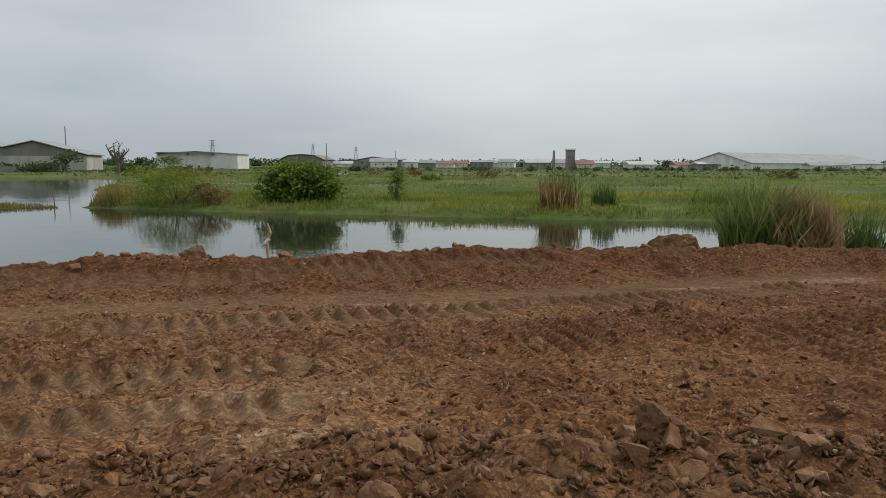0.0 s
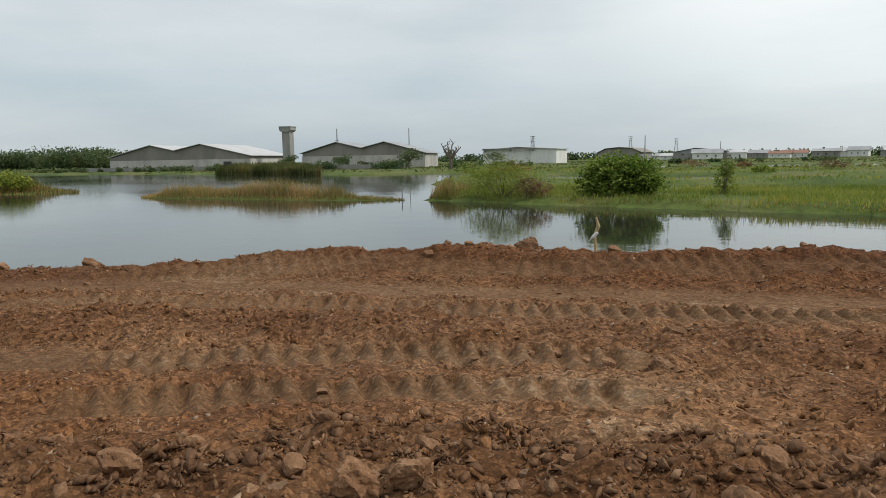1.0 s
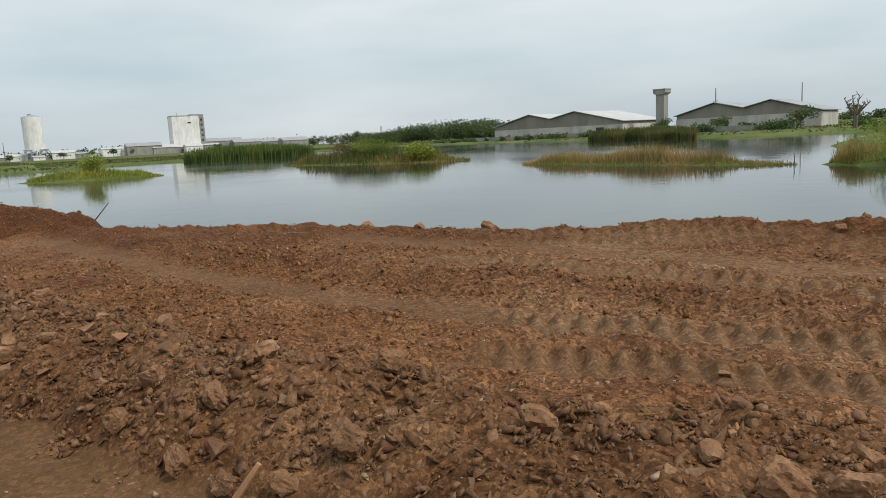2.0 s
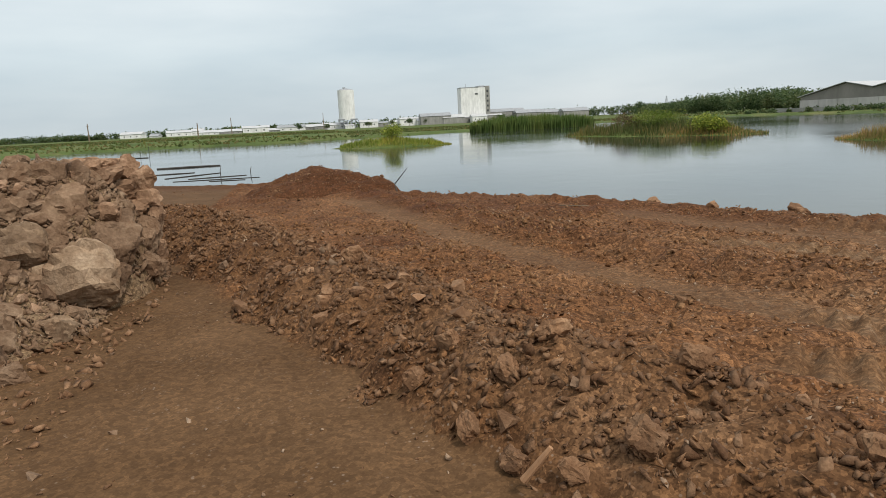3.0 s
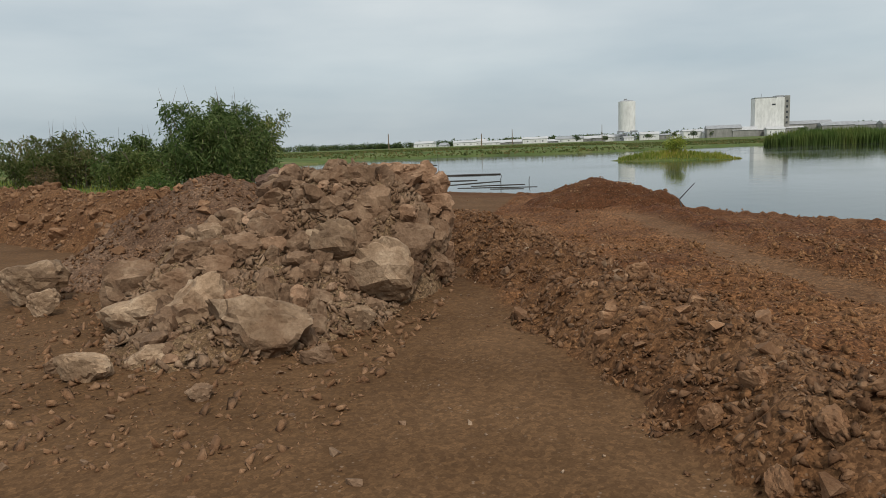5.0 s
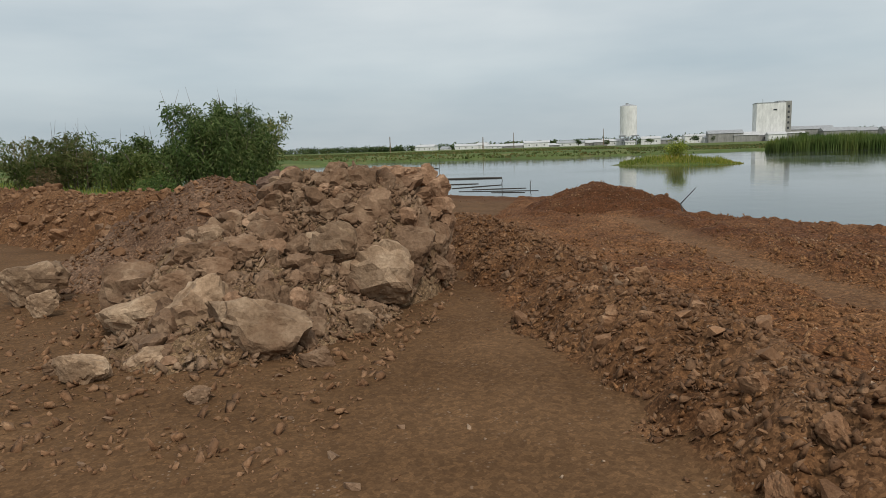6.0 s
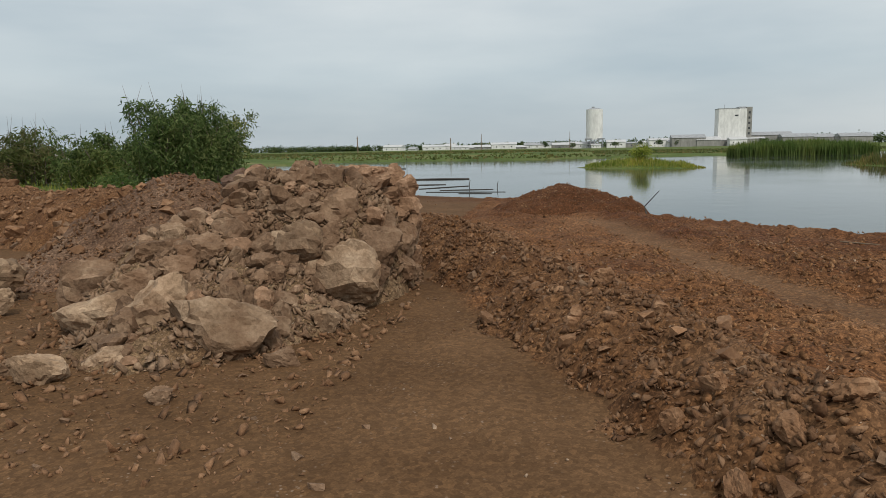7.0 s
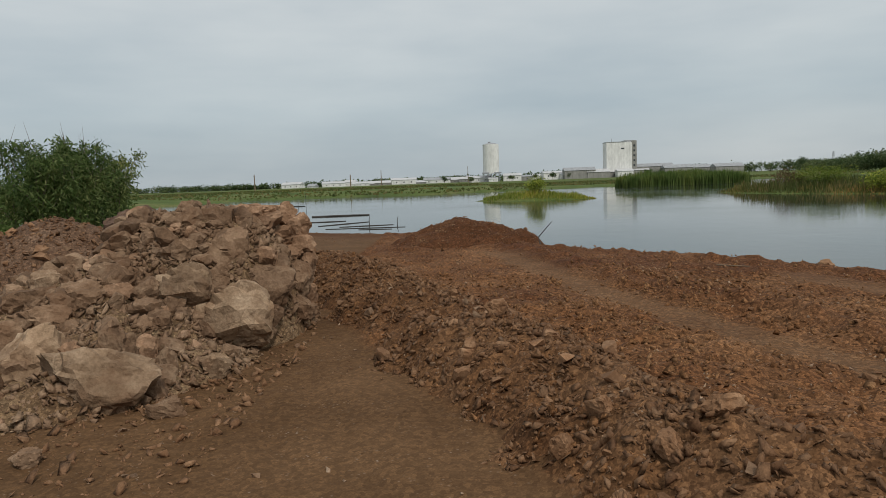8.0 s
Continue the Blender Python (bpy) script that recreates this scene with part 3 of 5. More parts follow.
def core_mesh(name, shape, box, step, material):
    """The body of a heap as a fine skin over its shape, its rim under the ground."""
    gx, gy = np.arange(box[0], box[2], step), np.arange(box[1], box[3], step)
    X, Y = np.meshgrid(gx, gy)
    x, y = X.ravel(), Y.ravel()
    h = shape(x, y)
    z = height(x, y) + np.maximum(h, -0.12)
    fine = 0.040 * fbm(x, y, 0.2, 3, 70) + 0.02 * fbm(x, y, 0.1, 2, 71)
    i = np.arange((len(gx) - 1) * (len(gy) - 1))
    a = (i // (len(gx) - 1)) * len(gx) + i % (len(gx) - 1)
    quads = np.stack([a, a + 1, a + 1 + len(gx), a + len(gx)], 1)
    quads = quads[(h[quads] > -0.1).any(1)]
    used = np.unique(quads)
    back = np.zeros(len(x), np.int32)
    back[used] = np.arange(len(used))
    return mesh_of(name, np.stack([x, y, z + fine], 1)[used], back[quads], material, True)


def put_rock(name, me, parent, x, y, z, size, rng, sx=1.0, sy=1.0, sz=1.0, turn=None, lean=None, label=""):
    ob = new(name, me)
    ob.parent = parent
    lean = rng.normal(0, 18, 2) if lean is None else lean
    ob.matrix_basis = pose(x, y, z, lean[0], lean[1], rng.uniform(0, 360) if turn is None else turn) @ Matrix.Diagonal((size * sx, size * sy, size * sz, 1))
    return tagged(ob, label=label)


def empty(name, label, category, group=""):
    return tagged(new(name), label, category, group)


def scatter(rng, n, shape, box, least=0.04):
    """n random places on a heap."""
    xs, ys = np.zeros(0), np.zeros(0)
    while len(xs) < n:
        x, y = rng.uniform(box[0], box[2], n), rng.uniform(box[1], box[3], n)
        ok = shape(x, y) > least
        xs, ys = np.append(xs, x[ok]), np.append(ys, y[ok])
    xs, ys = xs[:n], ys[:n]
    return xs, ys, height(xs, ys) + shape(xs, ys)


def rubble_heap(name, label, shape, box, soil, rocks, n_rocks, sizes, n_grit, grit_size, grit_mat, seed, step=0.06, part_name="rock", steep=None):
    rng = np.random.RandomState(seed)
    thing = empty(name, label, "heap")
    part("earth_core", core_mesh("earth_core", shape, box, step, soil), soil, thing)
    x, y, z = scatter(rng, n_rocks, shape, box)
    if steep:
        # the steep flank of the peak
        k = n_rocks * 9 // 20
        a, q = rng.uniform(-1.2, 2.6, k), rng.uniform(0.45, 0.99, k)
        x[:k], y[:k] = steep[0] + np.cos(a) * q * steep[2], steep[1] + np.sin(a) * q * steep[3]
        z[:k] = height(x[:k], y[:k]) + np.maximum(shape(x[:k], y[:k]), 0.02)
    for i in range(n_rocks):
        s = sizes[0] * (sizes[1] / sizes[0]) ** (rng.rand() ** 1.8)
        put_rock(part_name, rocks[rng.randint(len(rocks))], thing, x[i], y[i], z[i] + s * 0.12, s, rng)
    if n_grit:
        x, y, z = scatter(rng, n_grit, shape, box, -0.03)
        if steep:
            k = n_grit // 3
            a, q = rng.uniform(-1.2, 2.8, k), rng.uniform(0.6, 1.02, k)
            x[:k], y[:k] = steep[0] + np.cos(a) * q * steep[2], steep[1] + np.sin(a) * q * steep[3]
            z[:k] = height(x[:k], y[:k]) + np.maximum(shape(x[:k], y[:k]), 0.0)
        s = grit_size[0] * (grit_size[1] / grit_size[0]) ** (rng.rand(n_grit) ** 2.4)
        g = part("fine_rubble", grit_mesh("fine_rubble", x, y, z + s * 0.15, s, grit_mat, rng), grit_mat, thing, "small broken stones and grit")
        tagged(g, kind="stuff")
    return thing


heap = rubble_heap("rubble_heap", "tall heap of broken tan limestone rubble and earth", main_heap, (-15.4, -7.8, -9.0, -3.2), HEAP_EARTH, ROCK_MID + ORANGE_MID[:2], 297, (0.11, 0.34), 13000, (0.035, 0.14), ROCK, 5, steep=(-13.05, -4.78, 1.7, 1.38))
rubble_heap("gravel_mound", "grey-brown mound of crushed gravel beside the rubble", gravel_mound, (-18.2, -10.8, -11.8, -4.6), SOIL_GREY, STONE_SMALL + ROCK_SMALL[:3], 150, (0.07, 0.24), 5000, (0.03, 0.10), STONE, 6, 0.07)
rubble_heap("dark_rubble_heap", "dark brown heap of stony clods behind the rubble", dark_heap, (-21.6, -10.4, -16.8, -6.2), SOIL_RED, DARK_MID, 90, (0.12, 0.45), 700, (0.05, 0.12), ROCK_DARK, 7, 0.08)
rubble_heap("red_earth_mound", "low mound of loose red earth at the water's edge", red_mound, (-26.6, -4.0, -21.5, 2.4), SOIL_RED, STONE_SMALL, 60, (0.06, 0.16), 1200, (0.03, 0.07), STONE, 8, 0.07)
rubble_heap("earth_ridge", "long ridge of pushed-up brown earth and stones", earth_ridge, (-22.5, -32, -15, -8), SOIL, STONE_MID + ROCK_SMALL[:2], 290, (0.12, 0.42), 6500, (0.05, 0.15), STONE, 9, 0.11)
rubble_heap("rubble_windrow", "windrow of red-brown earth and broken stones along the haul road", windrow, (-18.8, -5.6, 6.5, 3.6), SOIL, STONE_MID + STONE_SMALL + ROCK_SMALL[:4], 298, (0.06, 0.20), 24000, (0.022, 0.10), STONE, 10, 0.05)

# the large boulders of the heap: x, y, z, width, height
LOW = [(-11.73, -4.0, 0.30, 0.78, 0.70), (-9.9, -4.5, 0.17, 0.78, 0.50), (-10.05, -5.12, 0.31, 0.54, 0.52), (-10.35, -5.94, 0.16, 0.66, 0.42), (-11.0, -6.4, 0.34, 0.62, 0.48), (-10.69, -3.8, 0.09, 0.25, 0.22),
       (-10.32, -4.53, 0.35, 0.28, 0.36), (-10.54, -4.41, 0.29, 0.24, 0.27), (-9.41, -5.23, 0.06, 0.30, 0.16), (-9.05, -5.55, 0.08, 0.36, 0.24), (-9.66, -3.82, 0.05, 0.25, 0.16), (-9.75, -5.33, 0.13, 0.19, 0.27),
       (-10.53, -5.68, 0.41, 0.36, 0.33), (-10.49, -4.2, 0.17, 0.23, 0.29), (-10.21, -5.0, 0.41, 0.17, 0.27), (-10.5, -6.25, 0.12, 0.34, 0.26), (-8.75, -4.35, 0.03, 0.16, 0.12), (-9.2, -5.85, 0.04, 0.26, 0.14)]
MIDDLE = [(-11.71, -4.51, 0.67, 0.58, 0.48), (-12.16, -3.72, 0.56, 0.55, 0.47), (-12.13, -4.22, 1.0, 0.58, 0.50), (-11.53, -4.81, 0.63, 0.32, 0.34), (-11.37, -5.69, 0.81, 0.30, 0.28), (-10.93, -5.29, 0.65, 0.30, 0.23),
          (-11.13, -5.8, 0.65, 0.50, 0.34), (-12.35, -3.81, 0.91, 0.32, 0.26), (-12.84, -3.56, 0.6, 0.34, 0.38), (-11.45, -5.1, 0.81, 0.40, 0.31), (-11.85, -4.17, 0.75, 0.25, 0.30), (-11.87, -5.0, 0.8, 0.22, 0.22),
          (-10.71, -5.37, 0.56, 0.37, 0.26), (-11.09, -4.51, 0.45, 0.24, 0.23), (-11.96, -3.66, 0.28, 0.32, 0.25), (-12.56, -3.45, 0.27, 0.30, 0.27), (-11.08, -5.19, 0.71, 0.37, 0.28), (-12.3, -5.39, 1.03, 0.50, 0.30)]
CROWN = [(-12.91, -4.02, 1.29, 0.56, 0.22), (-13.2, -3.73, 1.38, 0.27, 0.25), (-12.87, -4.28, 1.40, 0.40, 0.18), (-12.79, -4.62, 1.36, 0.40, 0.23), (-13.11, -3.91, 1.07, 0.55, 0.25), (-13.2, -3.58, 1.2, 0.28, 0.31),
         (-13.18, -3.54, 0.99, 0.31, 0.25), (-13.12, -3.72, 0.89, 0.37, 0.31), (-12.96, -3.9, 1.43, 0.32, 0.16), (-13.15, -3.5, 0.75, 0.25, 0.29), (-13.07, -3.83, 0.66, 0.36, 0.22), (-13.09, -3.52, 0.36, 0.28, 0.28)]
rng = np.random.RandomState(12)
ORANGE_BIG, PALE_BIG = with_material(BIG, ROCK_ORANGE), with_material(BIG, ROCK_PALE)
for spots, pale, orange in ((LOW, (0, 1, 2, 3, 5, 8, 9), (7,)), (MIDDLE, (0, 4, 11), (7,)), (CROWN, (), range(12))):
    for i, (x, y, z, w, h) in enumerate(spots):
        kinds = PALE_BIG if i in pale else ORANGE_BIG if i in orange else BIG_TAN
        put_rock("boulder", kinds[(3 * i + len(spots)) % 11], heap, x, y, z, w * 1.14, rng, 1.0, 0.85, h / w * 1.12, -78 + rng.uniform(-25, 25), rng.normal(0, 9, 2))
# two boulders that lie apart
for x, y, w, h in ((-11.55, -8.25, 0.74, 0.62), (-10.95, -7.6, 0.32, 0.36)):
    tagged(put_rock("boulder", PALE_BIG[5], None, x, y, h * 0.38, w, rng, 1.0, 0.8, h / w, -60, (4, -6)), "tan limestone boulder lying on the haul road", "boulder", "boulders apart")
# stones that stand out on the near end of the windrow
END = [(-7.36, -0.62, 0.20), (-7.72, -0.78, 0.20), (-7.9, -0.5, 0.20), (-8.35, -0.98, 0.20), (-8.55, -0.72, 0.20), (-11.4, -1.2, 0.28), (-11.9, -1.0, 0.26), (-7.0, -0.1, 0.24), (-6.6, 0.75, 0.22), (-5.5, 1.12, 0.26), (-5.3, 1.24, 0.22), (-7.5, 0.4, 0.22), (-7.1, -0.42, 0.17), (-8.0, -0.2, 0.22)]
for i, (x, y, s) in enumerate(END):
    z = height(x, y)[0] + max(windrow(np.array([x]), np.array([y]))[0], 0) + 0.22 * s
    tagged(put_rock("stone", BIG_EARTH[i % 7], None, x, y, z, s * 0.85, rng, 1.0, 0.85, 0.85), "brown stone lodged in the windrow's edge", "stone", "stones in the windrow")



def surface(x, y):
    """Height of ground and heaps together."""
    x, y = np.atleast_1d(np.asarray(x, float)), np.atleast_1d(np.asarray(y, float))
    top = np.maximum.reduce([f(x, y) for f in (main_heap, gravel_mound, dark_heap, red_mound, windrow)])
    return height(x, y) + np.maximum(top, 0)


def loose_stone(x, y, size, rng, mid, name="stone", label="rounded brown field stone half sunk in the earth", sz=0.85, sx=1.0, turn=None):
    z = surface(x, y)[0]
    ob = put_rock(name, mid, None, x, y, z + size * 0.06, size, rng, sx, 1.0, sz, turn, rng.normal(0, 7, 2))
    return tagged(ob, label, "stone", "loose stones on the fill")


rng = np.random.RandomState(21)
# rocks along the crest of the bank
CREST = [(-9.9, 8.55, 0.50), (-9.2, 8.85, 0.24), (-8.45, 9.0, 0.42), (-7.85, 9.1, 0.55), (-6.3, 9.65, 0.30), (-5.9, 9.75, 0.26), (-3.6, 10.5, 0.28), (-2.3, 10.95, 0.30), (-1.4, 11.0, 0.34), (-1.05, 10.95, 0.3),
         (-0.7, 11.05, 0.36), (-0.15, 11.15, 1.12), (0.75, 11.5, 0.9), (1.0, 11.7, 0.4), (1.75, 11.7, 0.34), (-14.25, 6.05, 0.48), (-15.5, 5.3, 0.3), (-16.6, 4.75, 0.34), (-12.0, 7.2, 0.22), (-10.9, 7.75, 0.2)]
for i, (x, y, s) in enumerate(CREST):
    s *= 0.74
    loose_stone(x, y, s, rng, (BIG_EARTH if s > 0.3 else STONE_MID)[i % 5], label="pale brown boulder on the crest of the bank" if s > 0.4 else "pale stone on the crest of the earth bank", sz=0.95)
for k in range(26):
    x = rng.uniform(-9.5, 0.3)
    y = np.interp(x, [p[0] for p in FILL_EDGE[::-1]], [p[1] for p in FILL_EDGE[::-1]]) - rng.uniform(0.15, 0.8)
    loose_stone(x, y, rng.uniform(0.08, 0.19), rng, STONE_MID[k % 10], label="stone lodged in the crest of the earth bank", sz=0.95)
# stones that stand out among the tracks
AMONG = [(-5.72, 4.42, 0.20), (-5.45, 4.40, 0.17), (-5.95, 4.36, 0.17), (-6.3, 4.2, 0.15), (-4.8, 4.22, 0.24), (-4.85, 5.15, 0.28), (-3.0, 5.2, 0.24), (-5.2, 4.2, 0.16), (-9.64, 2.9, 0.16), (-8.7, 3.1, 0.14),
         (-2.6, 2.42, 0.40), (-2.95, 2.5, 0.17), (-1.25, 3.35, 0.2), (-1.72, 2.2, 0.2), (-1.95, 2.25, 0.28), (-1.68, 2.4, 0.2), (-3.2, 2.15, 0.17), (-1.6, 6.2, 0.22), (-0.7, 6.3, 0.28), (-2.9, 7.1, 0.2), (-4.4, 8.6, 0.2), (-9.0, 8.0, 0.24)]
for i, (x, y, s) in enumerate(AMONG):
    s *= 0.72
    loose_stone(x, y, s, rng, BIG_EARTH[i % 7])
for k in range(150):
    x, y = rng.uniform(-14, 3), rng.uniform(1.6, 10)
    if height(x, y)[0] < -0.2:
        continue
    loose_stone(x, y, rng.uniform(0.05, 0.13), rng, (STONE_SMALL + ROCK_SMALL[:3])[k % 13], label="small stone lying on the tracked earth")
for k in range(70):
    x, y = rng.uniform(-14, -5.5), rng.uniform(-7.5, -2.6)
    d = main_heap(np.array([x]), np.array([y]))[0]
    if d > 0.02 or d < -1.6 or windrow(np.array([x]), np.array([y]))[0] > 0:
        continue
    loose_stone(x, y, rng.uniform(0.04, 0.10), rng, (ROCK_SMALL + STONE_SMALL[:4])[k % 14], label="small tan stone lying on the haul road")

# grit and clods too many to count
def grit_field(name, label, n, box, size, mat, seed, weight):
    r = np.random.RandomState(seed)
    x, y = r.uniform(box[0], box[2], n), r.uniform(box[1], box[3], n)
    keep = r.rand(n) < weight(x, y)
    x, y = x[keep], y[keep]
    z, grass, packed, pale, moist, trod = land(x, y)
    ok = (r.rand(len(x)) > 0.92 * trod) & ~((y < 1.6) & (packed > 0.5) & (windrow(x, y) < 0) & (seed == 40)) & (z > -0.5) & (grass < 0.5) & (r.rand(len(x)) < np.where((packed > 0.5) & (windrow(x, y) < 0) & (seed not in (38, 39)), 0.12, 1.0))
    x, y = x[ok], y[ok]
    z = z[ok] + np.maximum(windrow(x, y), 0)
    s = size[0] * (size[1] / size[0]) ** (r.rand(len(x)) ** 2.2)
    tagged(new(name, grit_mesh(name, x, y, z + s * (0.02 if mat is CLOD else 0.10), s, mat, r)), label, "gravel", kind="stuff")


ROCK_PEBBLE = mat_rock("pale_pebble", (0.22, 0.14, 0.09), (0.36, 0.26, 0.18), (0.5, 0.39, 0.29), 6.0, 0.01)


def patchy(x, y):
    return sstep(-0.3, 0.35, fbm(x, y, 1.5, 3, 77)) * 0.8 + 0.2


grit_field("earth_clods", "crumbled red-brown clods over the fill", 40000, (-16, 0.8, 4, 11.3), (0.015, 0.07), CLOD, 31, patchy)
grit_field("gravel", "scattered pale gravel over the earth fill", 9000, (-16, -7, 4, 11.3), (0.015, 0.055), STONE, 32, patchy)
grit_field("gravel", "fine gravel on the fill towards the water", 11000, (-30, -8, -13, 7), (0.03, 0.10), STONE, 33, patchy)
grit_field("earth_clods", "coarse broken clods beside the windrow", 7500, (-9, 0.4, 3, 4.2), (0.025, 0.11), CLOD, 34, lambda x, y: 0.9 * sstep(-0.2, 0.3, fbm(x, y, 1.1, 3, 78)) * np.where(x > -3.5, 1.0, 0.6))
grit_field("earth_clods", "broken clods over the rough fill beyond the windrow", 12000, (-17, -2.5, -8.5, 4.5), (0.025, 0.12), CLOD, 40, lambda x, y: (windrow(x, y) < 0) * (0.25 + 0.75 * sstep(-0.15, 0.3, fbm(x, y, 1.3, 3, 80))))
grit_field("earth_clods", "crumbled earth clods along the windrow", 20000, (-17, -4.6, 3, 3.4), (0.02, 0.10), CLOD, 35, lambda x, y: (windrow(x, y) > -0.05) * 1.0)
grit_field("earth_clods", "loose clods spilled between the track marks", 9000, (-18, 0.4, 2, 7.2), (0.025, 0.10), CLOD, 36, lambda x, y: (line_dist(x, y, SPILL)[0] < 0.5 + 0.2 * fbm(x, y, 0.8, 2, 48)) * 1.0)
grit_field("gravel", "pale pebbles over the tracked fill", 9000, (-17, -4, 4, 11), (0.02, 0.06), ROCK_PEBBLE, 37, patchy)
grit_field("gravel", "small stones littering the haul road", 2600, (-15, -9, -4, 0), (0.015, 0.05), STONE, 38, lambda x, y: 1.0 * sstep(-0.1, 0.4, fbm(x, y, 1.8, 3, 79)))
grit_field("gravel", "scattered stones fallen from the rubble heap", 6500, (-13, -8.2, -7.6, -3.2), (0.02, 0.12), STONE, 39, lambda x, y: np.clip(1.15 + 0.9 * main_heap(x, y), 0, 1) ** 4)


# ---- grass, reeds, shrubs ----
GRASS = mat_leaf("bank_grass", [(0.13, 0.18, 0.028), (0.20, 0.26, 0.042), (0.27, 0.31, 0.065), (0.36, 0.33, 0.11)])
GRASS_DRY = mat_leaf("dry_tan_grass", [(0.230, 0.203, 0.068), (0.351, 0.257, 0.115), (0.446, 0.297, 0.149), (0.203, 0.230, 0.061)])
GRASS_FAR = mat_leaf("marsh_grass", [(0.075, 0.095, 0.032), (0.108, 0.140, 0.042), (0.145, 0.150, 0.058), (0.200, 0.170, 0.085)])
REED = mat_leaf("green_reed", [(0.061, 0.115, 0.027), (0.115, 0.176, 0.043), (0.162, 0.216, 0.068), (0.095, 0.149, 0.041)])
REED_DRY = mat_leaf("dry_reed", [(0.34, 0.235, 0.130), (0.50, 0.37, 0.215), (0.43, 0.285, 0.155), (0.22, 0.175, 0.090)])
LEAF = mat_leaf("shrub_leaf", [(0.07, 0.125, 0.020), (0.13, 0.20, 0.030), (0.22, 0.30, 0.05), (0.31, 0.37, 0.09)])
LEAF_BAMBOO = mat_leaf("thicket_leaf", [(0.050, 0.085, 0.024), (0.078, 0.125, 0.036), (0.125, 0.180, 0.058), (0.20, 0.235, 0.095)])
# far leaf tones are lightened: distance haze is put into this colour
LEAF_HAZED = mat_leaf("hazed_far_leaf", [(0.055, 0.086, 0.039), (0.078, 0.125, 0.053), (0.109, 0.156, 0.070), (0.140, 0.172, 0.086)])
LEAF_BROWN = mat_leaf("withered_leaf", [(0.130, 0.091, 0.052), (0.208, 0.130, 0.078), (0.104, 0.091, 0.039), (0.260, 0.182, 0.104)])
BARK = mat_plain("grey_bark", (0.14, 0.11, 0.085), 0.9, 0, 6)
WOOD = mat_plain("weathered_wood", (0.20, 0.15, 0.10), 0.85, 0, 9)
WOOD_DARK = mat_plain("wet_dark_bamboo", (0.05, 0.045, 0.04), 0.6, 0, 5)


def blade_mesh(name, x, y, z, h, w, lean, material, r, toward=None):
    """Grass blades: bent strips that taper to a tip."""
    n = len(x)
    a = r.uniform(0, 6.28, n)
    la = r.uniform(0, 6.28, n) if toward is None else toward
    lx, ly = np.cos(la) * lean * h, np.sin(la) * lean * h
    wx, wy = np.cos(a) * w / 2, np.sin(a) * w / 2
    P = lambda k, s, up: np.stack([x + lx * k + wx * s, y + ly * k + wy * s, z + h * up], 1)
    V = np.stack([P(0, -1, 0), P(0, 1, 0), P(0.28, -0.8, 0.55), P(0.28, 0.8, 0.55), P(1, 0, 1.0)], 1).reshape(-1, 3)
    t = np.array([(0, 1, 2), (1, 3, 2), (2, 3, 4)], np.int32)
    F = (t[None] + (np.arange(n) * 5)[:, None, None]).reshape(-1, 3)
    return mesh_of(name, V, F, material)


def leaf_mesh(name, p, length, width, material, r, droop=0.3):
    """Leaves: folded diamonds turned every way."""
    n = len(p)
    d = r.normal(size=(n, 3))
    d[:, 2] = d[:, 2] * 0.6 - droop
    d /= np.linalg.norm(d, axis=1)[:, None]
    s = np.cross(d, r.normal(size=(n, 3)))
    s /= np.linalg.norm(s, axis=1)[:, None]
    u = np.cross(d, s)
    L, W = (np.asarray(length) * r.uniform(0.7, 1.3, n))[:, None], (np.asarray(width) * r.uniform(0.7, 1.3, n))[:, None]
    V = np.stack([p, p + d * L * 0.45 + s * W * 0.5 + u * W * 0.12, p + d * L, p + d * L * 0.45 - s * W * 0.5 + u * W * 0.12], 1).reshape(-1, 3)
    F = (np.array([(0, 1, 2, 3)], np.int32)[None] + (np.arange(n) * 4)[:, None, None]).reshape(-1, 4)
    return mesh_of(name, V, F, material)


def tube(bm, pts, radii, sides=6):
    rings = []
    for i, (p, rad) in enumerate(zip(pts, radii)):
        p = Vector(p)
        d = (Vector(pts[min(i + 1, len(pts) - 1)]) - Vector(pts[max(i - 1, 0)])).normalized()
        s = d.orthogonal().normalized()
        u = d.cross(s)
        rings.append([bm.verts.new(p + (s * math.cos(6.2832 * k / sides) + u * math.sin(6.2832 * k / sides)) * rad) for k in range(sides)])
    for a, b in zip(rings[:-1], rings[1:]):
        for k in range(sides):
            bm.faces.new((a[k], a[(k + 1) % sides], b[(k + 1) % sides], b[k]))
    bm.faces.new(rings[0][::-1])
    bm.faces.new(rings[-1])


def grass_field(name, label, n, box, high, wide, material, seed, test, lean=0.45, tuft=0.0, dip=0.05):
    r = np.random.RandomState(seed)
    x, y = r.uniform(box[0], box[2], n), r.uniform(box[1], box[3], n)
    z = height(x, y)
    keep = (z > WATER_Z + 0.0) & test(x, y, z, r)
    x, y, z = x[keep], y[keep], z[keep]
    if tuft:
        g = fbm(x, y, tuft, 3, seed)
        ok = r.rand(len(x)) < sstep(-0.55, 0.25, g)
        x, y, z = x[ok], y[ok], z[ok]
    big = 1 + 0.55 * fbm(x, y, 2.2, 3, seed + 1)
    shore = np.clip((z - WATER_Z) / 0.22, 0.35, 1)
    h = r.uniform(high[0], high[1], len(x)) * big * shore
    w = r.uniform(wide[0], wide[1], len(x))
    tagged(new(name, blade_mesh(name, x, y, z - dip, h, w, r.uniform(0.1, lean, len(x)), material, r)), label, "grass", kind="stuff")


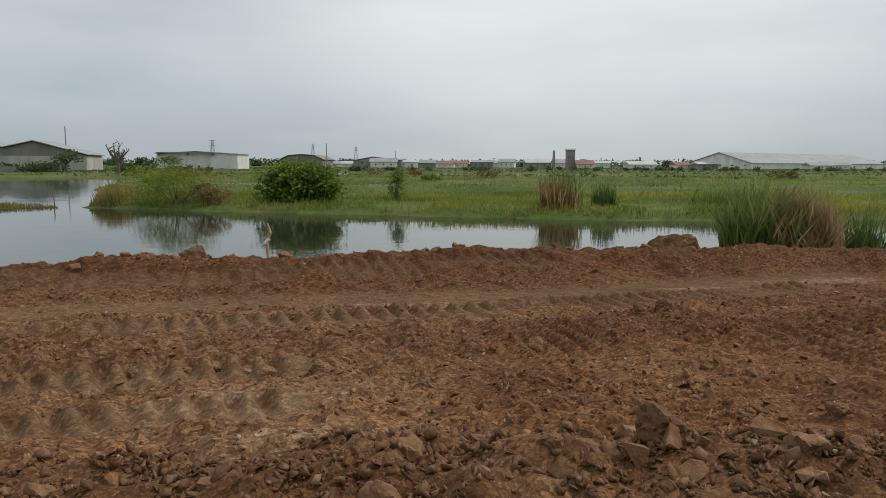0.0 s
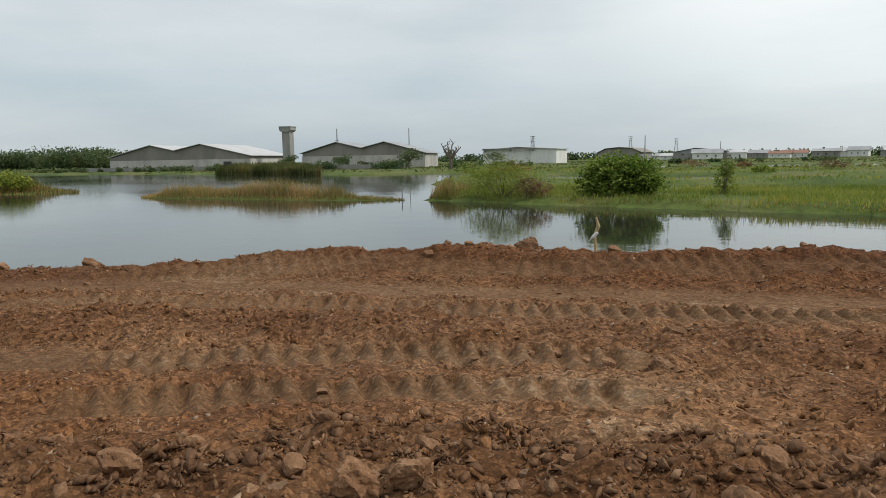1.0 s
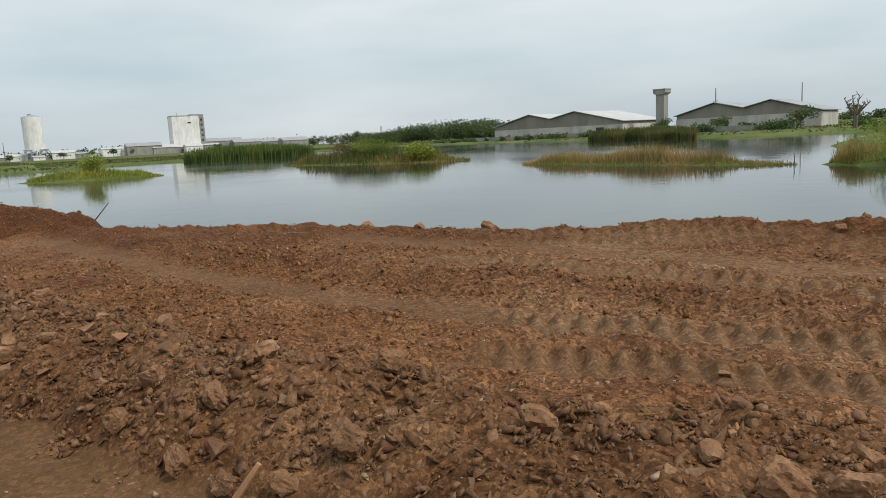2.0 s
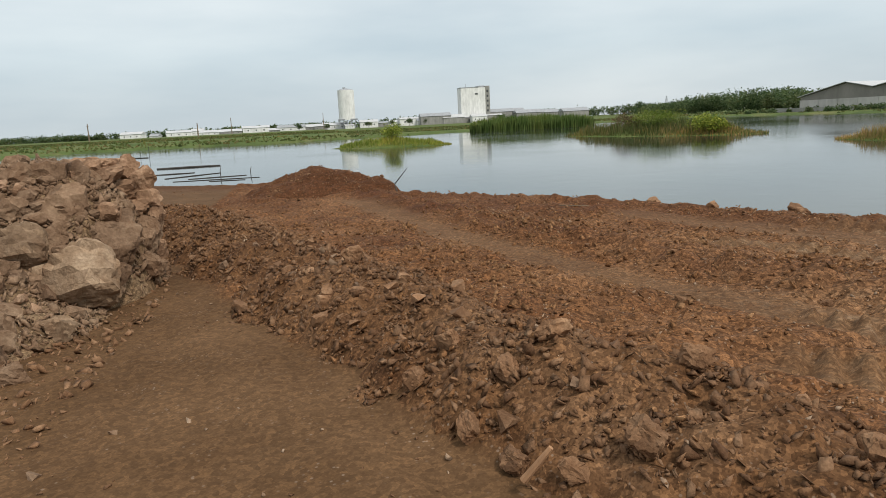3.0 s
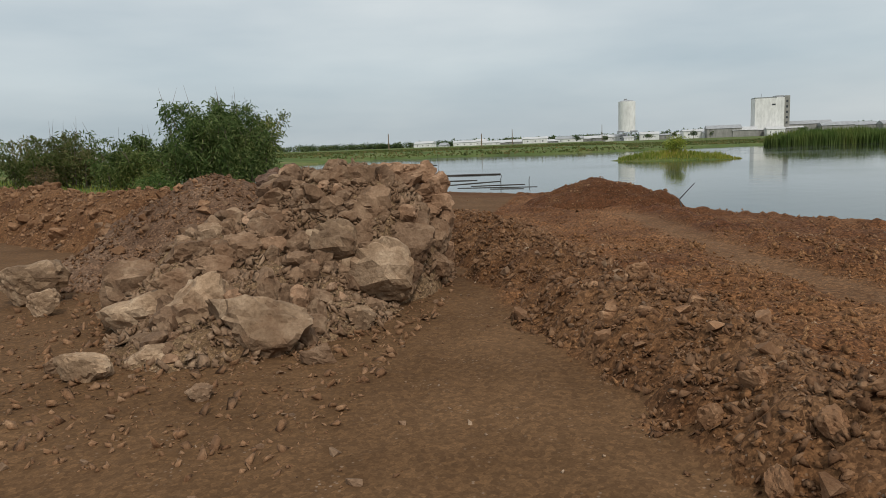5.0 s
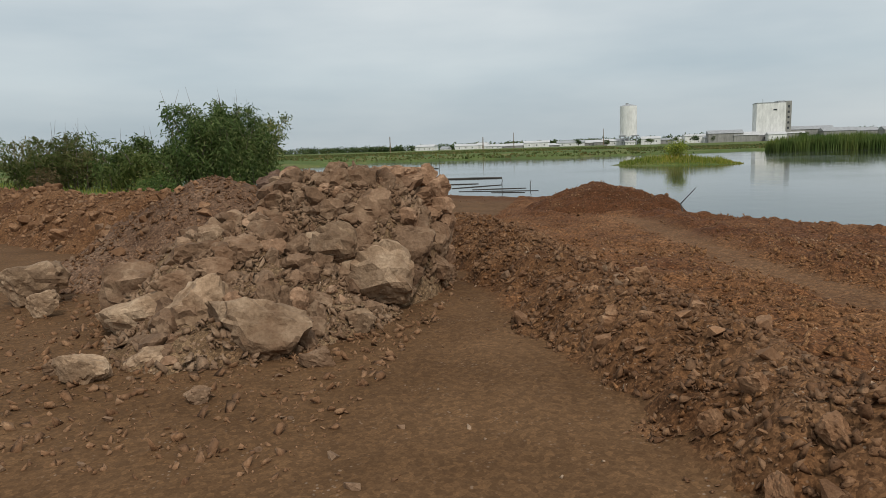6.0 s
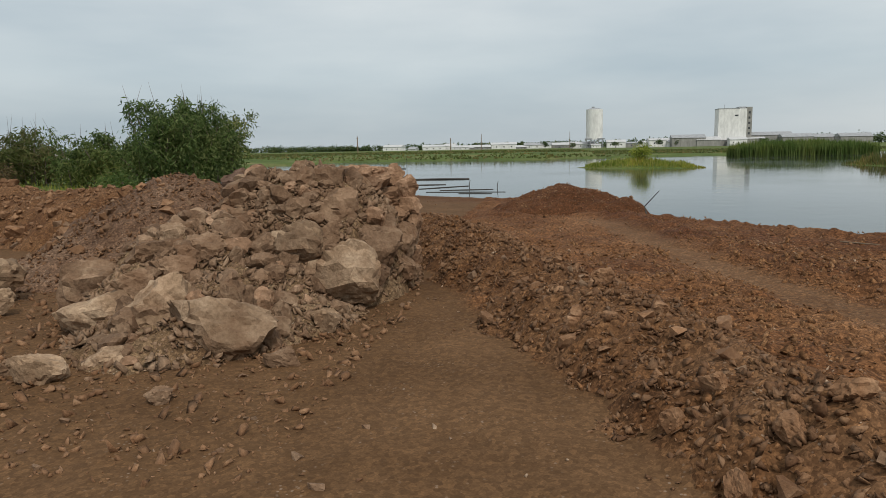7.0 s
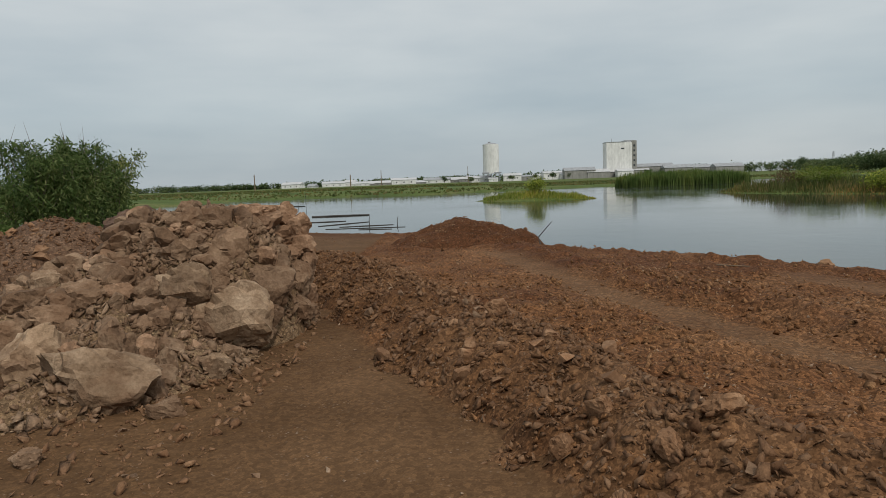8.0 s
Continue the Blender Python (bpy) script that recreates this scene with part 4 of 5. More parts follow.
bank = lambda x, y, z, r: (y > 26) & (z < 0.4)
dry_edge = lambda x, y, z, r: (y > 26) & ((z < WATER_Z + 0.34) | (fbm(x, y, 4.0, 2, 52) > 0.35))
grass_field("bank_grass", "lush green grass on the far bank of the pond", 84000, (-30, 27.5, 40, 44), (0.14, 0.36), (0.02, 0.045), GRASS, 41, bank, lean=1.0, tuft=3.0)
grass_field("bank_grass", "dry yellowish grass along the bank's waterline", 26000, (-30, 27.5, 40, 38), (0.10, 0.30), (0.025, 0.05), GRASS_DRY, 42, dry_edge, lean=1.0, tuft=2.0)
grass_field("bank_grass", "tall rank grass overhanging the bank's waterline", 16000, (-26, 27.5, 30, 34), (0.2, 0.48), (0.02, 0.045), GRASS, 53, lambda x, y, z, r: (y > 27) & (z < WATER_Z + 0.37), lean=0.6, tuft=1.6)
grass_field("marsh_grass", "green and brown marsh grass between the ponds", 52000, (-60, 40, 120, 130), (0.12, 0.34), (0.06, 0.14), GRASS, 43, lambda x, y, z, r: (y > 40) & (z > WATER_Z + 0.14), lean=1.0, tuft=7.0)
grass_field("marsh_grass", "distant flat marsh grass", 26000, (-330, 100, 320, 330), (0.15, 0.45), (0.3, 0.8), GRASS_FAR, 44, lambda x, y, z, r: z > WATER_Z + 0.1, tuft=16.0)
grass_field("islet_grass", "tan dry grass on a long low islet", 20000, (-51, 31, -22, 36.5), (0.3, 0.9), (0.025, 0.06), GRASS_DRY, 45, lambda x, y, z, r: r.rand(len(x)) < 0.9)
grass_field("islet_grass", "green grass on a long low islet", 7000, (-50, 31, -34, 36), (0.2, 0.6), (0.02, 0.05), GRASS, 46, lambda x, y, z, r: r.rand(len(x)) < (0.75 * (1 - sstep(-44, -38, x))))
grass_field("islet_grass", "mixed tall grass on the wide islet", 16000, (-92, 26, -58, 44), (0.5, 1.4), (0.04, 0.10), GRASS_FAR, 47, lambda x, y, z, r: r.rand(len(x)) < 0.9)
grass_field("islet_grass", "yellow-green grass on the wide islet's tip", 6000, (-74, 30, -58, 44), (0.3, 0.8), (0.04, 0.08), GRASS_DRY, 48, lambda x, y, z, r: r.rand(len(x)) < 0.9)
grass_field("islet_grass", "yellow-green grass on the small round islet", 9000, (-91, 1, -75, 13), (0.25, 0.7), (0.05, 0.11), GRASS, 49, lambda x, y, z, r: r.rand(len(x)) < 0.9)
grass_field("field_grass", "low green crop strips beyond the pond", 30000, (-330, -160, -136, 110), (0.2, 0.5), (0.3, 0.8), GRASS_FAR, 50, lambda x, y, z, r: (z > WATER_Z + 0.1) & (np.sin(x * 0.16 + 0.8 * fbm(x, y, 40, 2, 9)) > -0.2))
grass_field("verge_grass", "short green grass behind the earth ridge", 16000, (-62, -46, -20, -8), (0.15, 0.45), (0.03, 0.06), GRASS, 51, lambda x, y, z, r: ~dirt_mask(x, y) & (z > -0.5), tuft=2.0)


def reeds(name, label, n, centre, rx, ry, turn, high, wide, material, seed, lean=0.18, base=None, toward=None):
    r = np.random.RandomState(seed)
    a, q = r.uniform(0, 6.28, n), np.sqrt(r.rand(n))
    u, v = q * np.cos(a) * rx, q * np.sin(a) * ry
    c, s = math.cos(radians(turn)), math.sin(radians(turn))
    x, y = centre[0] + u * c - v * s, centre[1] + u * s + v * c
    z = np.maximum(height(x, y), WATER_Z - 0.1) - 0.05 if base is None else np.full(n, base)
    h = r.uniform(high[0], high[1], n) * (1 + 0.2 * fbm(x, y, 2.0, 2, seed)) * (1 - 0.25 * q ** 3)
    return blade_mesh(name, x, y, z, h, r.uniform(wide[0], wide[1], n), r.uniform(0.02, lean, n), material, r, toward)


def reed_bed(label, n, centre, rx, ry, turn, high, wide, material, seed):
    tagged(new("reed_bed", reeds("reed_bed", label, n, centre, rx, ry, turn, high, wide, material, seed)), label, "reeds", kind="stuff")


reed_bed("tall green reeds standing in the pond", 9000, (-152, 44.7), 5.4, 14.5, 8, (2.2, 3.5), (0.11, 0.22), REED, 61)
reed_bed("tall yellow-green reeds before the warehouses", 7000, (-99, 103), 17.5, 2.6, -14, (1.5, 2.4), (0.12, 0.25), GRASS_FAR, 62)


def reed_clump(label, x, y, parts):
    """A clump of reeds; each of its stands is one part."""
    thing = tagged(new("reed_clump"), label, "reeds")
    for i, (name, n, dx, dy, rx, ry, high, wide, mat, lean, base, toward) in enumerate(parts):
        tagged(part(name, reeds(name, "", n, (x + dx, y + dy), rx, ry, 0, high, wide, mat, 70 + i + int(x * 10) % 17, lean, base, toward), mat, thing), kind="stuff")
    return thing


reed_clump("tall clump of green and withered tan reeds by the water", 2.3, 12.7, [
    ("green_stand", 620, -0.35, 0.0, 0.75, 0.45, (1.1, 1.9), (0.04, 0.075), REED, 0.6, -0.45, None),
    ("arching_dry_stand", 700, 0.25, -0.05, 0.8, 0.4, (0.9, 1.75), (0.04, 0.075), REED_DRY, 0.75, -0.45, None),
    ("leaning_dry_stand", 650, 0.65, -0.15, 0.45, 0.3, (1.2, 1.85), (0.04, 0.07), REED_DRY, 0.6, -0.45, 3.0)])
reed_clump("smaller clump of dark green spiky reeds", 3.85, 12.7, [("green_stand", 260, 0, 0, 0.45, 0.3, (0.8, 1.55), (0.02, 0.04), REED, 0.5, -0.45, None)])
reed_clump("withered brown reeds with green tops on the bank", 0.05, 30.3, [
    ("dry_stand", 380, 0, 0, 0.8, 0.5, (1.0, 2.0), (0.03, 0.06), REED_DRY, 0.6, -0.65, None), ("green_stand", 220, 0.1, 0.2, 1.0, 0.5, (1.6, 2.6), (0.03, 0.06), REED, 0.25, -0.6, None)])
reed_clump("pale green reeds beside the withered ones", 2.2, 31.2, [("green_stand", 240, 0, 0, 0.6, 0.4, (1.0, 1.9), (0.03, 0.05), REED, 0.3, -0.6, None)])
reed_clump("dark green reeds along the waterline of the bank", 9.8, 33.5, [("green_stand", 500, 0, 0, 3.0, 0.8, (0.7, 1.5), (0.03, 0.06), REED, 0.4, -0.5, None)])


def shrub(name, label, x, y, lobes, leaf, n, material, seed, droop=0.2, stems=7, category="shrub"):
    """Stems that fork into a crown made of many leaves; lobes are crown parts: dx, dy, z, rx, rz."""
    r = np.random.RandomState(seed)
    z0 = height(x, y)[0]
    thing = tagged(new(name), label, category)
    thing.location = (x, y, z0)
    bm = bmesh.new()
    for k in range(stems):
        lx, ly, lz, rx, rz = lobes[k % len(lobes)]
        ex, ey, ez = lx + r.normal(0, rx * 0.35), ly + r.normal(0, rx * 0.35), lz + r.uniform(-0.1, 0.5) * rz
        b = (lx * 0.25 + r.normal(0, 0.1), ly * 0.25 + r.normal(0, 0.1), -0.1)
        m = ((b[0] + ex) / 2 + r.normal(0, 0.1), (b[1] + ey) / 2 + r.normal(0, 0.1), ez * 0.5)
        t = 0.02 * (lz + rz)
        tube(bm, [b, m, (ex, ey, ez)], [t, t * 0.7, t * 0.25], 5)
    tagged(part("branchwork", bm, BARK, thing), kind="stuff")
    size = np.array([rx * rx * rz for _, _, _, rx, rz in lobes]) ** 0.66
    P = []
    for (lx, ly, lz, rx, rz), k in zip(lobes, (size / size.sum() * n).astype(int)):
        d = r.normal(size=(k, 3))
        d /= np.linalg.norm(d, axis=1)[:, None]
        q = r.uniform(0.35, 1.0, k) ** 0.6 * (1 + 0.42 * np.sin(d[:, 0] * 6 + seed) * np.sin(d[:, 1] * 5 + d[:, 2] * 7))
        q = q * np.where(r.rand(k) < 0.05, r.uniform(1.0, 1.25, k), 1)
        P.append(np.stack([lx + d[:, 0] * rx * q, ly + d[:, 1] * rx * q, lz + d[:, 2] * rz * q], 1))
    P = np.concatenate(P)
    P = P[P[:, 2] > 0.02]
    part("crown", leaf_mesh("crown", P, leaf[0], leaf[1], material, r, droop), material, thing)
    return thing


shrub("shrub", "dense rounded dark green shrub on the grassy bank", -12.7, 34.0, [(0, 0, 0.95, 1.5, 1.0), (-1.1, 0.1, 0.8, 1.0, 0.85), (1.2, 0, 0.95, 1.05, 0.95), (0.4, -0.3, 1.4, 1.1, 0.65), (-0.6, 0, 1.4, 0.9, 0.6), (1.4, 0.2, 0.6, 0.85, 0.6)], (0.20, 0.11), 7500, LEAF, 81)
shrub("shrub", "loose light green shrub mixed with dry twigs", -18.8, 33.6, [(0, 0, 0.8, 1.4, 0.9), (-1.3, 0, 0.7, 1.0, 0.7), (1.1, 0.2, 0.9, 0.9, 0.9), (-0.2, 0, 1.4, 0.8, 0.7)], (0.22, 0.035), 3600, GRASS, 82, 0.0)
shrub("shrub", "low withered brown shrub at the bank's edge", -17.0, 32.9, [(0, 0, 0.5, 0.7, 0.5), (0.7, 0, 0.4, 0.6, 0.4)], (0.18, 0.05), 900, LEAF_BROWN, 83)
shrub("shrub", "small upright light green shrub", -7.9, 36.5, [(0, 0, 0.7, 0.55, 0.8), (0.1, 0, 1.3, 0.35, 0.5)], (0.15, 0.05), 1000, GRASS, 84, 0.0)
shrub("shrub", "low green shrub on the wide islet", -66.5, 35.2, [(0, 0, 0.9, 1.6, 0.8), (1.5, 0, 0.7, 1.1, 0.6)], (0.3, 0.12), 1500, LEAF, 85)
shrub("shrub", "withered reddish shrub on the wide islet", -79.0, 32.5, [(0, 0, 1.0, 1.5, 1.0), (1.4, 0.4, 0.8, 1.2, 0.8)], (0.3, 0.08), 1400, LEAF_BROWN, 86)
shrub("shrub", "tall green shrub on the wide islet", -75.5, 34, [(0, 0, 1.1, 2.2, 1.0), (2.5, 0.4, 1.0, 1.8, 0.9)], (0.35, 0.06), 2200, GRASS, 87, 0.0)
shrub("shrub", "small green shrub on the round islet", -83.0, 6.8, [(0, 0, 1.0, 1.2, 0.8), (-1.3, 0, 0.8, 0.8, 0.6), (0.9, 0.3, 1.2, 0.6, 0.6)], (0.3, 0.08), 1100, LEAF, 88)
r = np.random.RandomState(5)
for k in range(26):
    x, y = r.uniform(-50, 110), r.uniform(60, 128)
    if height(x, y)[0] < WATER_Z + 0.1:
        continue
    s = r.uniform(0.6, 1.5)
    tagged(shrub("marsh_shrub", "low dark green shrub in the marsh", x, y, [(0, 0, 0.5 * s, 1.3 * s, 0.55 * s), (1.2 * s, 0, 0.4 * s, 0.9 * s, 0.4 * s)], (0.4, 0.16), 260, LEAF if k % 3 else LEAF_BROWN, 100 + k, stems=3), group="marsh shrubs")


def thicket(label, x, y, w, top, n_stems, n_leaf, seed, mat, spread=1.0):
    """Bamboo-like thicket: arching canes, each hung with narrow leaves."""
    r = np.random.RandomState(seed)
    z0 = height(x, y)[0]
    thing = tagged(new("bamboo_thicket"), label, "bamboo")
    thing.location = (x, y, z0)
    canes, tips, P = bmesh.new(), bmesh.new(), []
    for k in range(n_stems):
        u = r.uniform(-1, 1)
        bx, by = u * w * 0.40, r.uniform(-1, 1) * 1.4
        h = top * r.uniform(0.42, 1.0) * (1 - 0.12 * abs(u) ** 3)
        dx, dy = u * 1.1 * spread + r.normal(0, 0.5), r.normal(0, 0.8)
        curve = lambda t: Vector((bx + dx * t ** 2, by + dy * t ** 2, h * (t - 0.12 * t ** 3)))
        tube(canes, [curve(t) for t in (0, 0.35, 0.7, 1.0)], [0.035, 0.03, 0.02, 0.008], 5)
        if r.rand() < 0.35:
            e = curve(1.0)
            tube(tips, [e, e + Vector((r.normal(0, 0.25), r.normal(0, 0.2), r.uniform(0.5, 1.2)))], [0.012, 0.003], 4)
        m = n_leaf // n_stems
        t = r.uniform(0.12, 1.0, m) ** 0.8
        c = np.array([curve(v) for v in t])
        c += r.normal(0, 1, (m, 3)) * np.array([0.36, 0.4, 0.3]) * (1.15 - 0.75 * t[:, None] ** 2)
        P.append(c)
    tagged(part("cane_stand", canes, BARK, thing), kind="stuff")
    tagged(part("bare_cane_growth", tips, BARK, thing, "thin bare cane tips"), kind="stuff")
    P = np.concatenate(P)
    part("crown", leaf_mesh("crown", P[P[:, 2] > 0], 0.32, 0.075, mat, r, 0.9), mat, thing)


thicket("dense dark green bamboo thicket with feathery tips", -42.0, -22.5, 8.4, 5.9, 90, 30000, 91, LEAF_BAMBOO)
thicket("low tangle of green and brown scrub", -42.5, -28.6, 6.5, 4.0, 34, 9000, 92, LEAF_BAMBOO, 0.6)
thicket("low scrub of mixed green stems behind the ridge", -41.5, -33.8, 7.5, 4.0, 36, 9000, 93, GRASS_FAR, 0.6)
thicket("scrub thinning out towards the houses", -40.5, -40.5, 9.0, 4.2, 38, 9000, 94, LEAF_BAMBOO, 0.6)
shrub("shrub", "withered red-brown bush among the scrub", -37.5, -31.0, [(0, 0, 0.7, 0.8, 0.7)], (0.2, 0.06), 700, LEAF_BROWN, 95)
shrub("shrub", "dark green bush before the thicket", -37.5, -24.0, [(0, 0, 0.6, 1.2, 0.7), (1.6, 0.6, 0.5, 1.0, 0.6), (-1.5, -1.5, 0.6, 1.1, 0.6)], (0.2, 0.07), 1500, LEAF_BAMBOO, 96)


# ---- buildings and distance ----
CONCRETE = mat_plain("stained_concrete", (0.27, 0.265, 0.245), 0.9, 0, 0.35, 0.3)
PLASTER = mat_plain("white_plaster", (0.70, 0.70, 0.68), 0.85, 0, 0.4, 0.2)
PALE_WALL = mat_plain("stained_pale_wall", (0.46, 0.44, 0.41), 0.9, 0, 0.35, 0.3)
SHEET_GREY = mat_plain("grey_roof_sheet", (0.30, 0.31, 0.32), 0.6, 0, 0.3, 0.25)
SHEET_LIGHT = mat_plain("pale_roof_sheet", (0.48, 0.485, 0.485), 0.55, 0, 0.3, 0.15)
SHEET_DARK = mat_plain("weathered_dark_sheet", (0.24, 0.225, 0.20), 0.8, 0, 0.3, 0.25)
SHEET_BLUE = mat_plain("blue_roof_sheet", (0.14, 0.24, 0.30), 0.6, 0, 0.3, 0.2)
TILE_RED = mat_plain("faded_red_roof", (0.27, 0.15, 0.11), 0.85, 0, 0.5, 0.25)
STEEL = mat_plain("grey_steel", (0.28, 0.29, 0.30), 0.6, 0.2, 1.0, 0.2)
# dark window glass; its colour also stands for shade inside doorway and vent
DARK_GLASS_AND_SHADE = mat_plain("dark_glass_and_shade", (0.05, 0.055, 0.06), 0.3, 0, 1.0, 0.2)


def box(bm, x0, y0, z0, x1, y1, z1):
    v = [bm.verts.new((x, y, z)) for z in (z0, z1) for x, y in ((x0, y0), (x1, y0), (x1, y1), (x0, y1))]
    for f in ((3, 2, 1, 0), (4, 5, 6, 7), (0, 1, 5, 4), (1, 2, 6, 5), (2, 3, 7, 6), (3, 0, 4, 7)):
        bm.faces.new([v[i] for i in f])


def prism(bm, outline, y0, y1):
    """A solid from an outline in x and z, drawn out along y."""
    a, b = [bm.verts.new((x, y0, z)) for x, z in outline], [bm.verts.new((x, y1, z)) for x, z in outline]
    bm.faces.new(a)
    bm.faces.new(b[::-1])
    for i in range(len(a)):
        j = (i + 1) % len(a)
        bm.faces.new((a[j], a[i], b[i], b[j]))
    bmesh.ops.recalc_face_normals(bm, faces=bm.faces)


def solid(name, mat, parent, label="", *boxes):
    bm = bmesh.new()
    for b in boxes:
        box(bm, *b)
    return part(name, bm, mat, parent, label)


def warehouse(label, place, turn, profile, depth, wall_top, wall, gable, roof, doors=(), group="", windows=0):
    """A shed whose gable end has the profile's points (x, z); the roof runs back by depth."""
    thing = tagged(new("warehouse"), label, "warehouse", group)
    thing.matrix_basis = pose(*place, 0, 0, turn)
    x0, x1 = profile[0][0], profile[-1][0]
    base = solid("lower_wall", wall, thing, "pale concrete lower wall", (x0, 0, -1.2, x1, depth, wall_top))
    bm = bmesh.new()
    prism(bm, [(x0 + 0.15, wall_top - 0.02)] + [(x + 0.15 * (i == 0) - 0.15 * (i == len(profile) - 1), z - 0.12) for i, (x, z) in enumerate(profile)] + [(x1 - 0.15, wall_top - 0.02)], 0.12, depth - 0.12)
    part("gable", bm, gable, thing, "dark weathered sheet cladding of the gable")
    for (ax, az), (bx, bz) in zip(profile[:-1], profile[1:]):
        bm = bmesh.new()
        L = math.hypot(bx - ax, bz - az)
        nx, nz = -(bz - az) / L * 0.16, (bx - ax) / L * 0.16
        ex, ez = (bx - ax) / L * 0.5, (bz - az) / L * 0.5
        lo = (ax - ex, az - ez) if (ax, az) == profile[0] else (ax, az)
        hi = (bx + ex, bz + ez) if (bx, bz) == profile[-1] else (bx, bz)
        prism(bm, [lo, hi, (hi[0] + nx, hi[1] + nz), (lo[0] + nx, lo[1] + nz)], -0.6, depth + 0.6)
        part("roof_slope", bm, roof, thing)
    # a doorway is a solid dark box, its shade put into the colour
    for dx, w, h in doors:
        solid("door", DARK_GLASS_AND_SHADE, base, "dark box standing for the shade in a doorway", (dx, -0.06, -0.4, dx + w, 0.3, h))
    for k in range(windows):
        wx = x0 + (k + 0.7) * (x1 - x0) / (windows + 0.4)
        solid("window", DARK_GLASS_AND_SHADE, base, "", (wx, -0.05, wall_top - 1.1, wx + 1.2, 0.2, wall_top - 0.5))
    for k in range(1, 8):
        px = x0 + k * (x1 - x0) / 8
        solid("pilaster", wall, base, "", (px - 0.2, -0.12, -1.2, px + 0.2, 0.05, wall_top - 0.01))
    return thing


warehouse("long twin-gabled warehouse with grey sheet roof and pale wall", (-193.3, 139.4, 0), 18, [(0, 3.9), (13.8, 7.3), (21.5, 5.6), (30.0, 7.4), (45.5, 3.8)], 30, 2.9, PALE_WALL, SHEET_DARK, SHEET_LIGHT, ((37, 2.5, 2.2),), "warehouses by the pond", 0)
warehouse("second twin-gabled warehouse with dark roof behind scrub", (-134.6, 157.9, 0), 14, [(0, 4.1), (10.7, 7.0), (18.2, 5.2), (24.9, 6.8), (36.6, 3.6)], 14, 3.2, PALE_WALL, SHEET_DARK, SHEET_GREY, (), "warehouses by the pond", 0)
warehouse("low shed with pale roof beside the water tower", (-158, 190, 0), 0, [(0, 3.9), (6, 5.8), (16, 3.9)], 20, 3.0, CONCRETE, SHEET_GREY, SHEET_LIGHT, (), "warehouses by the pond", 0)
warehouse("long white flat-roofed factory hall", (-111, 230, 0), 0, [(0, 4.7), (13.5, 5.5), (27.5, 4.7)], 12, 4.2, PLASTER, PLASTER, SHEET_LIGHT, (), "", 0)
solid_band = tagged(new("canopy"), "dark eaves canopy along the white factory hall", "canopy")
solid("roof_edge", SHEET_DARK, solid_band, "", (-110.5, 228.4, 4.85, -91, 229.3, 5.2))
for px in (-110, -100, -91.6):
    solid("bracket", STEEL, solid_band, "", (px - 0.1, 228.6, 4.1, px + 0.1, 229.9, 4.9))
warehouse("grey hall with rounded dark roof", (-78, 262, 0), 0, [(0, 3.2), (3, 4.6), (8, 5.0), (13, 4.6), (16, 3.2)], 20, 2.6, CONCRETE, SHEET_DARK, SHEET_DARK, (), "", 0)
warehouse("very long pale warehouse with a low-pitched roof", (100, 352, 0), -52, [(0, 2.4), (17, 7.4), (34, 2.4)], 130, 2.2, PLASTER, PLASTER, SHEET_GREY, (), "", 5)
warehouse("grey factory shed on the horizon", (-66, 350, 0), 0, [(0, 3.2), (10, 5.0), (24, 3.4)], 20, 2.8, CONCRETE, SHEET_GREY, SHEET_GREY, (), "", 4)


def wall_run():
    thing = tagged(new("boundary_wall"), "long weathered concrete boundary wall along the far shore", "wall")
    thing.matrix_basis = pose(-196, 133, 0, 0, 0, 5)
    for k in range(16):
        x = k * 6.6
        solid("wall_panel", CONCRETE, thing, "", (x, 0, -1.2, x + 6.3, 0.3, 0.9 - 0.05 * (k % 3)))
        solid("post", CONCRETE, thing, "", (x + 6.3, -0.1, -1.2, x + 6.6, 0.4, 1.05))


wall_run()


def water_tower():
    thing = tagged(new("water_tower"), "tall square grey concrete water tower with wider head", "tower")
    thing.matrix_basis = pose(-143.8, 163, 0, 0, 0, 12)
    solid("shaft", CONCRETE, thing, "", (-1.25, -1.25, -1, 1.25, 1.25, 10.6))
    bm = bmesh.new()
    prism(bm, [(-1.25, 10.6), (1.25, 10.6), (1.9, 11.1), (1.9, 12.0), (-1.9, 12.0), (-1.9, 11.1)], -1.7, 1.7)
    head = part("head", bm, CONCRETE, thing)
    solid("ladder", STEEL, thing, "thin steel ladder", (-1.42, -0.3, 0.5, -1.34, 0.3, 10.5))
    solid("rim", CONCRETE, head, "", (-2.0, -1.8, 12.0, 2.0, 1.8, 12.2))


water_tower()


def mast(label, x, y, base, top, rad, arms=(), category="mast", mat=STEEL):
    thing = tagged(new("mast"), label, category)
    bm = bmesh.new()
    tube(bm, [(x, y, base), (x, y, (base + top) / 2), (x, y, top)], [rad, rad * 0.8, rad * 0.55], 8)
    part("pole", bm, mat, thing)
    for z, half in arms:
        solid("cross_arm", mat, thing, "", (x - half, y - 0.08, z, x + half, y + 0.08, z + 0.16))
    return thing


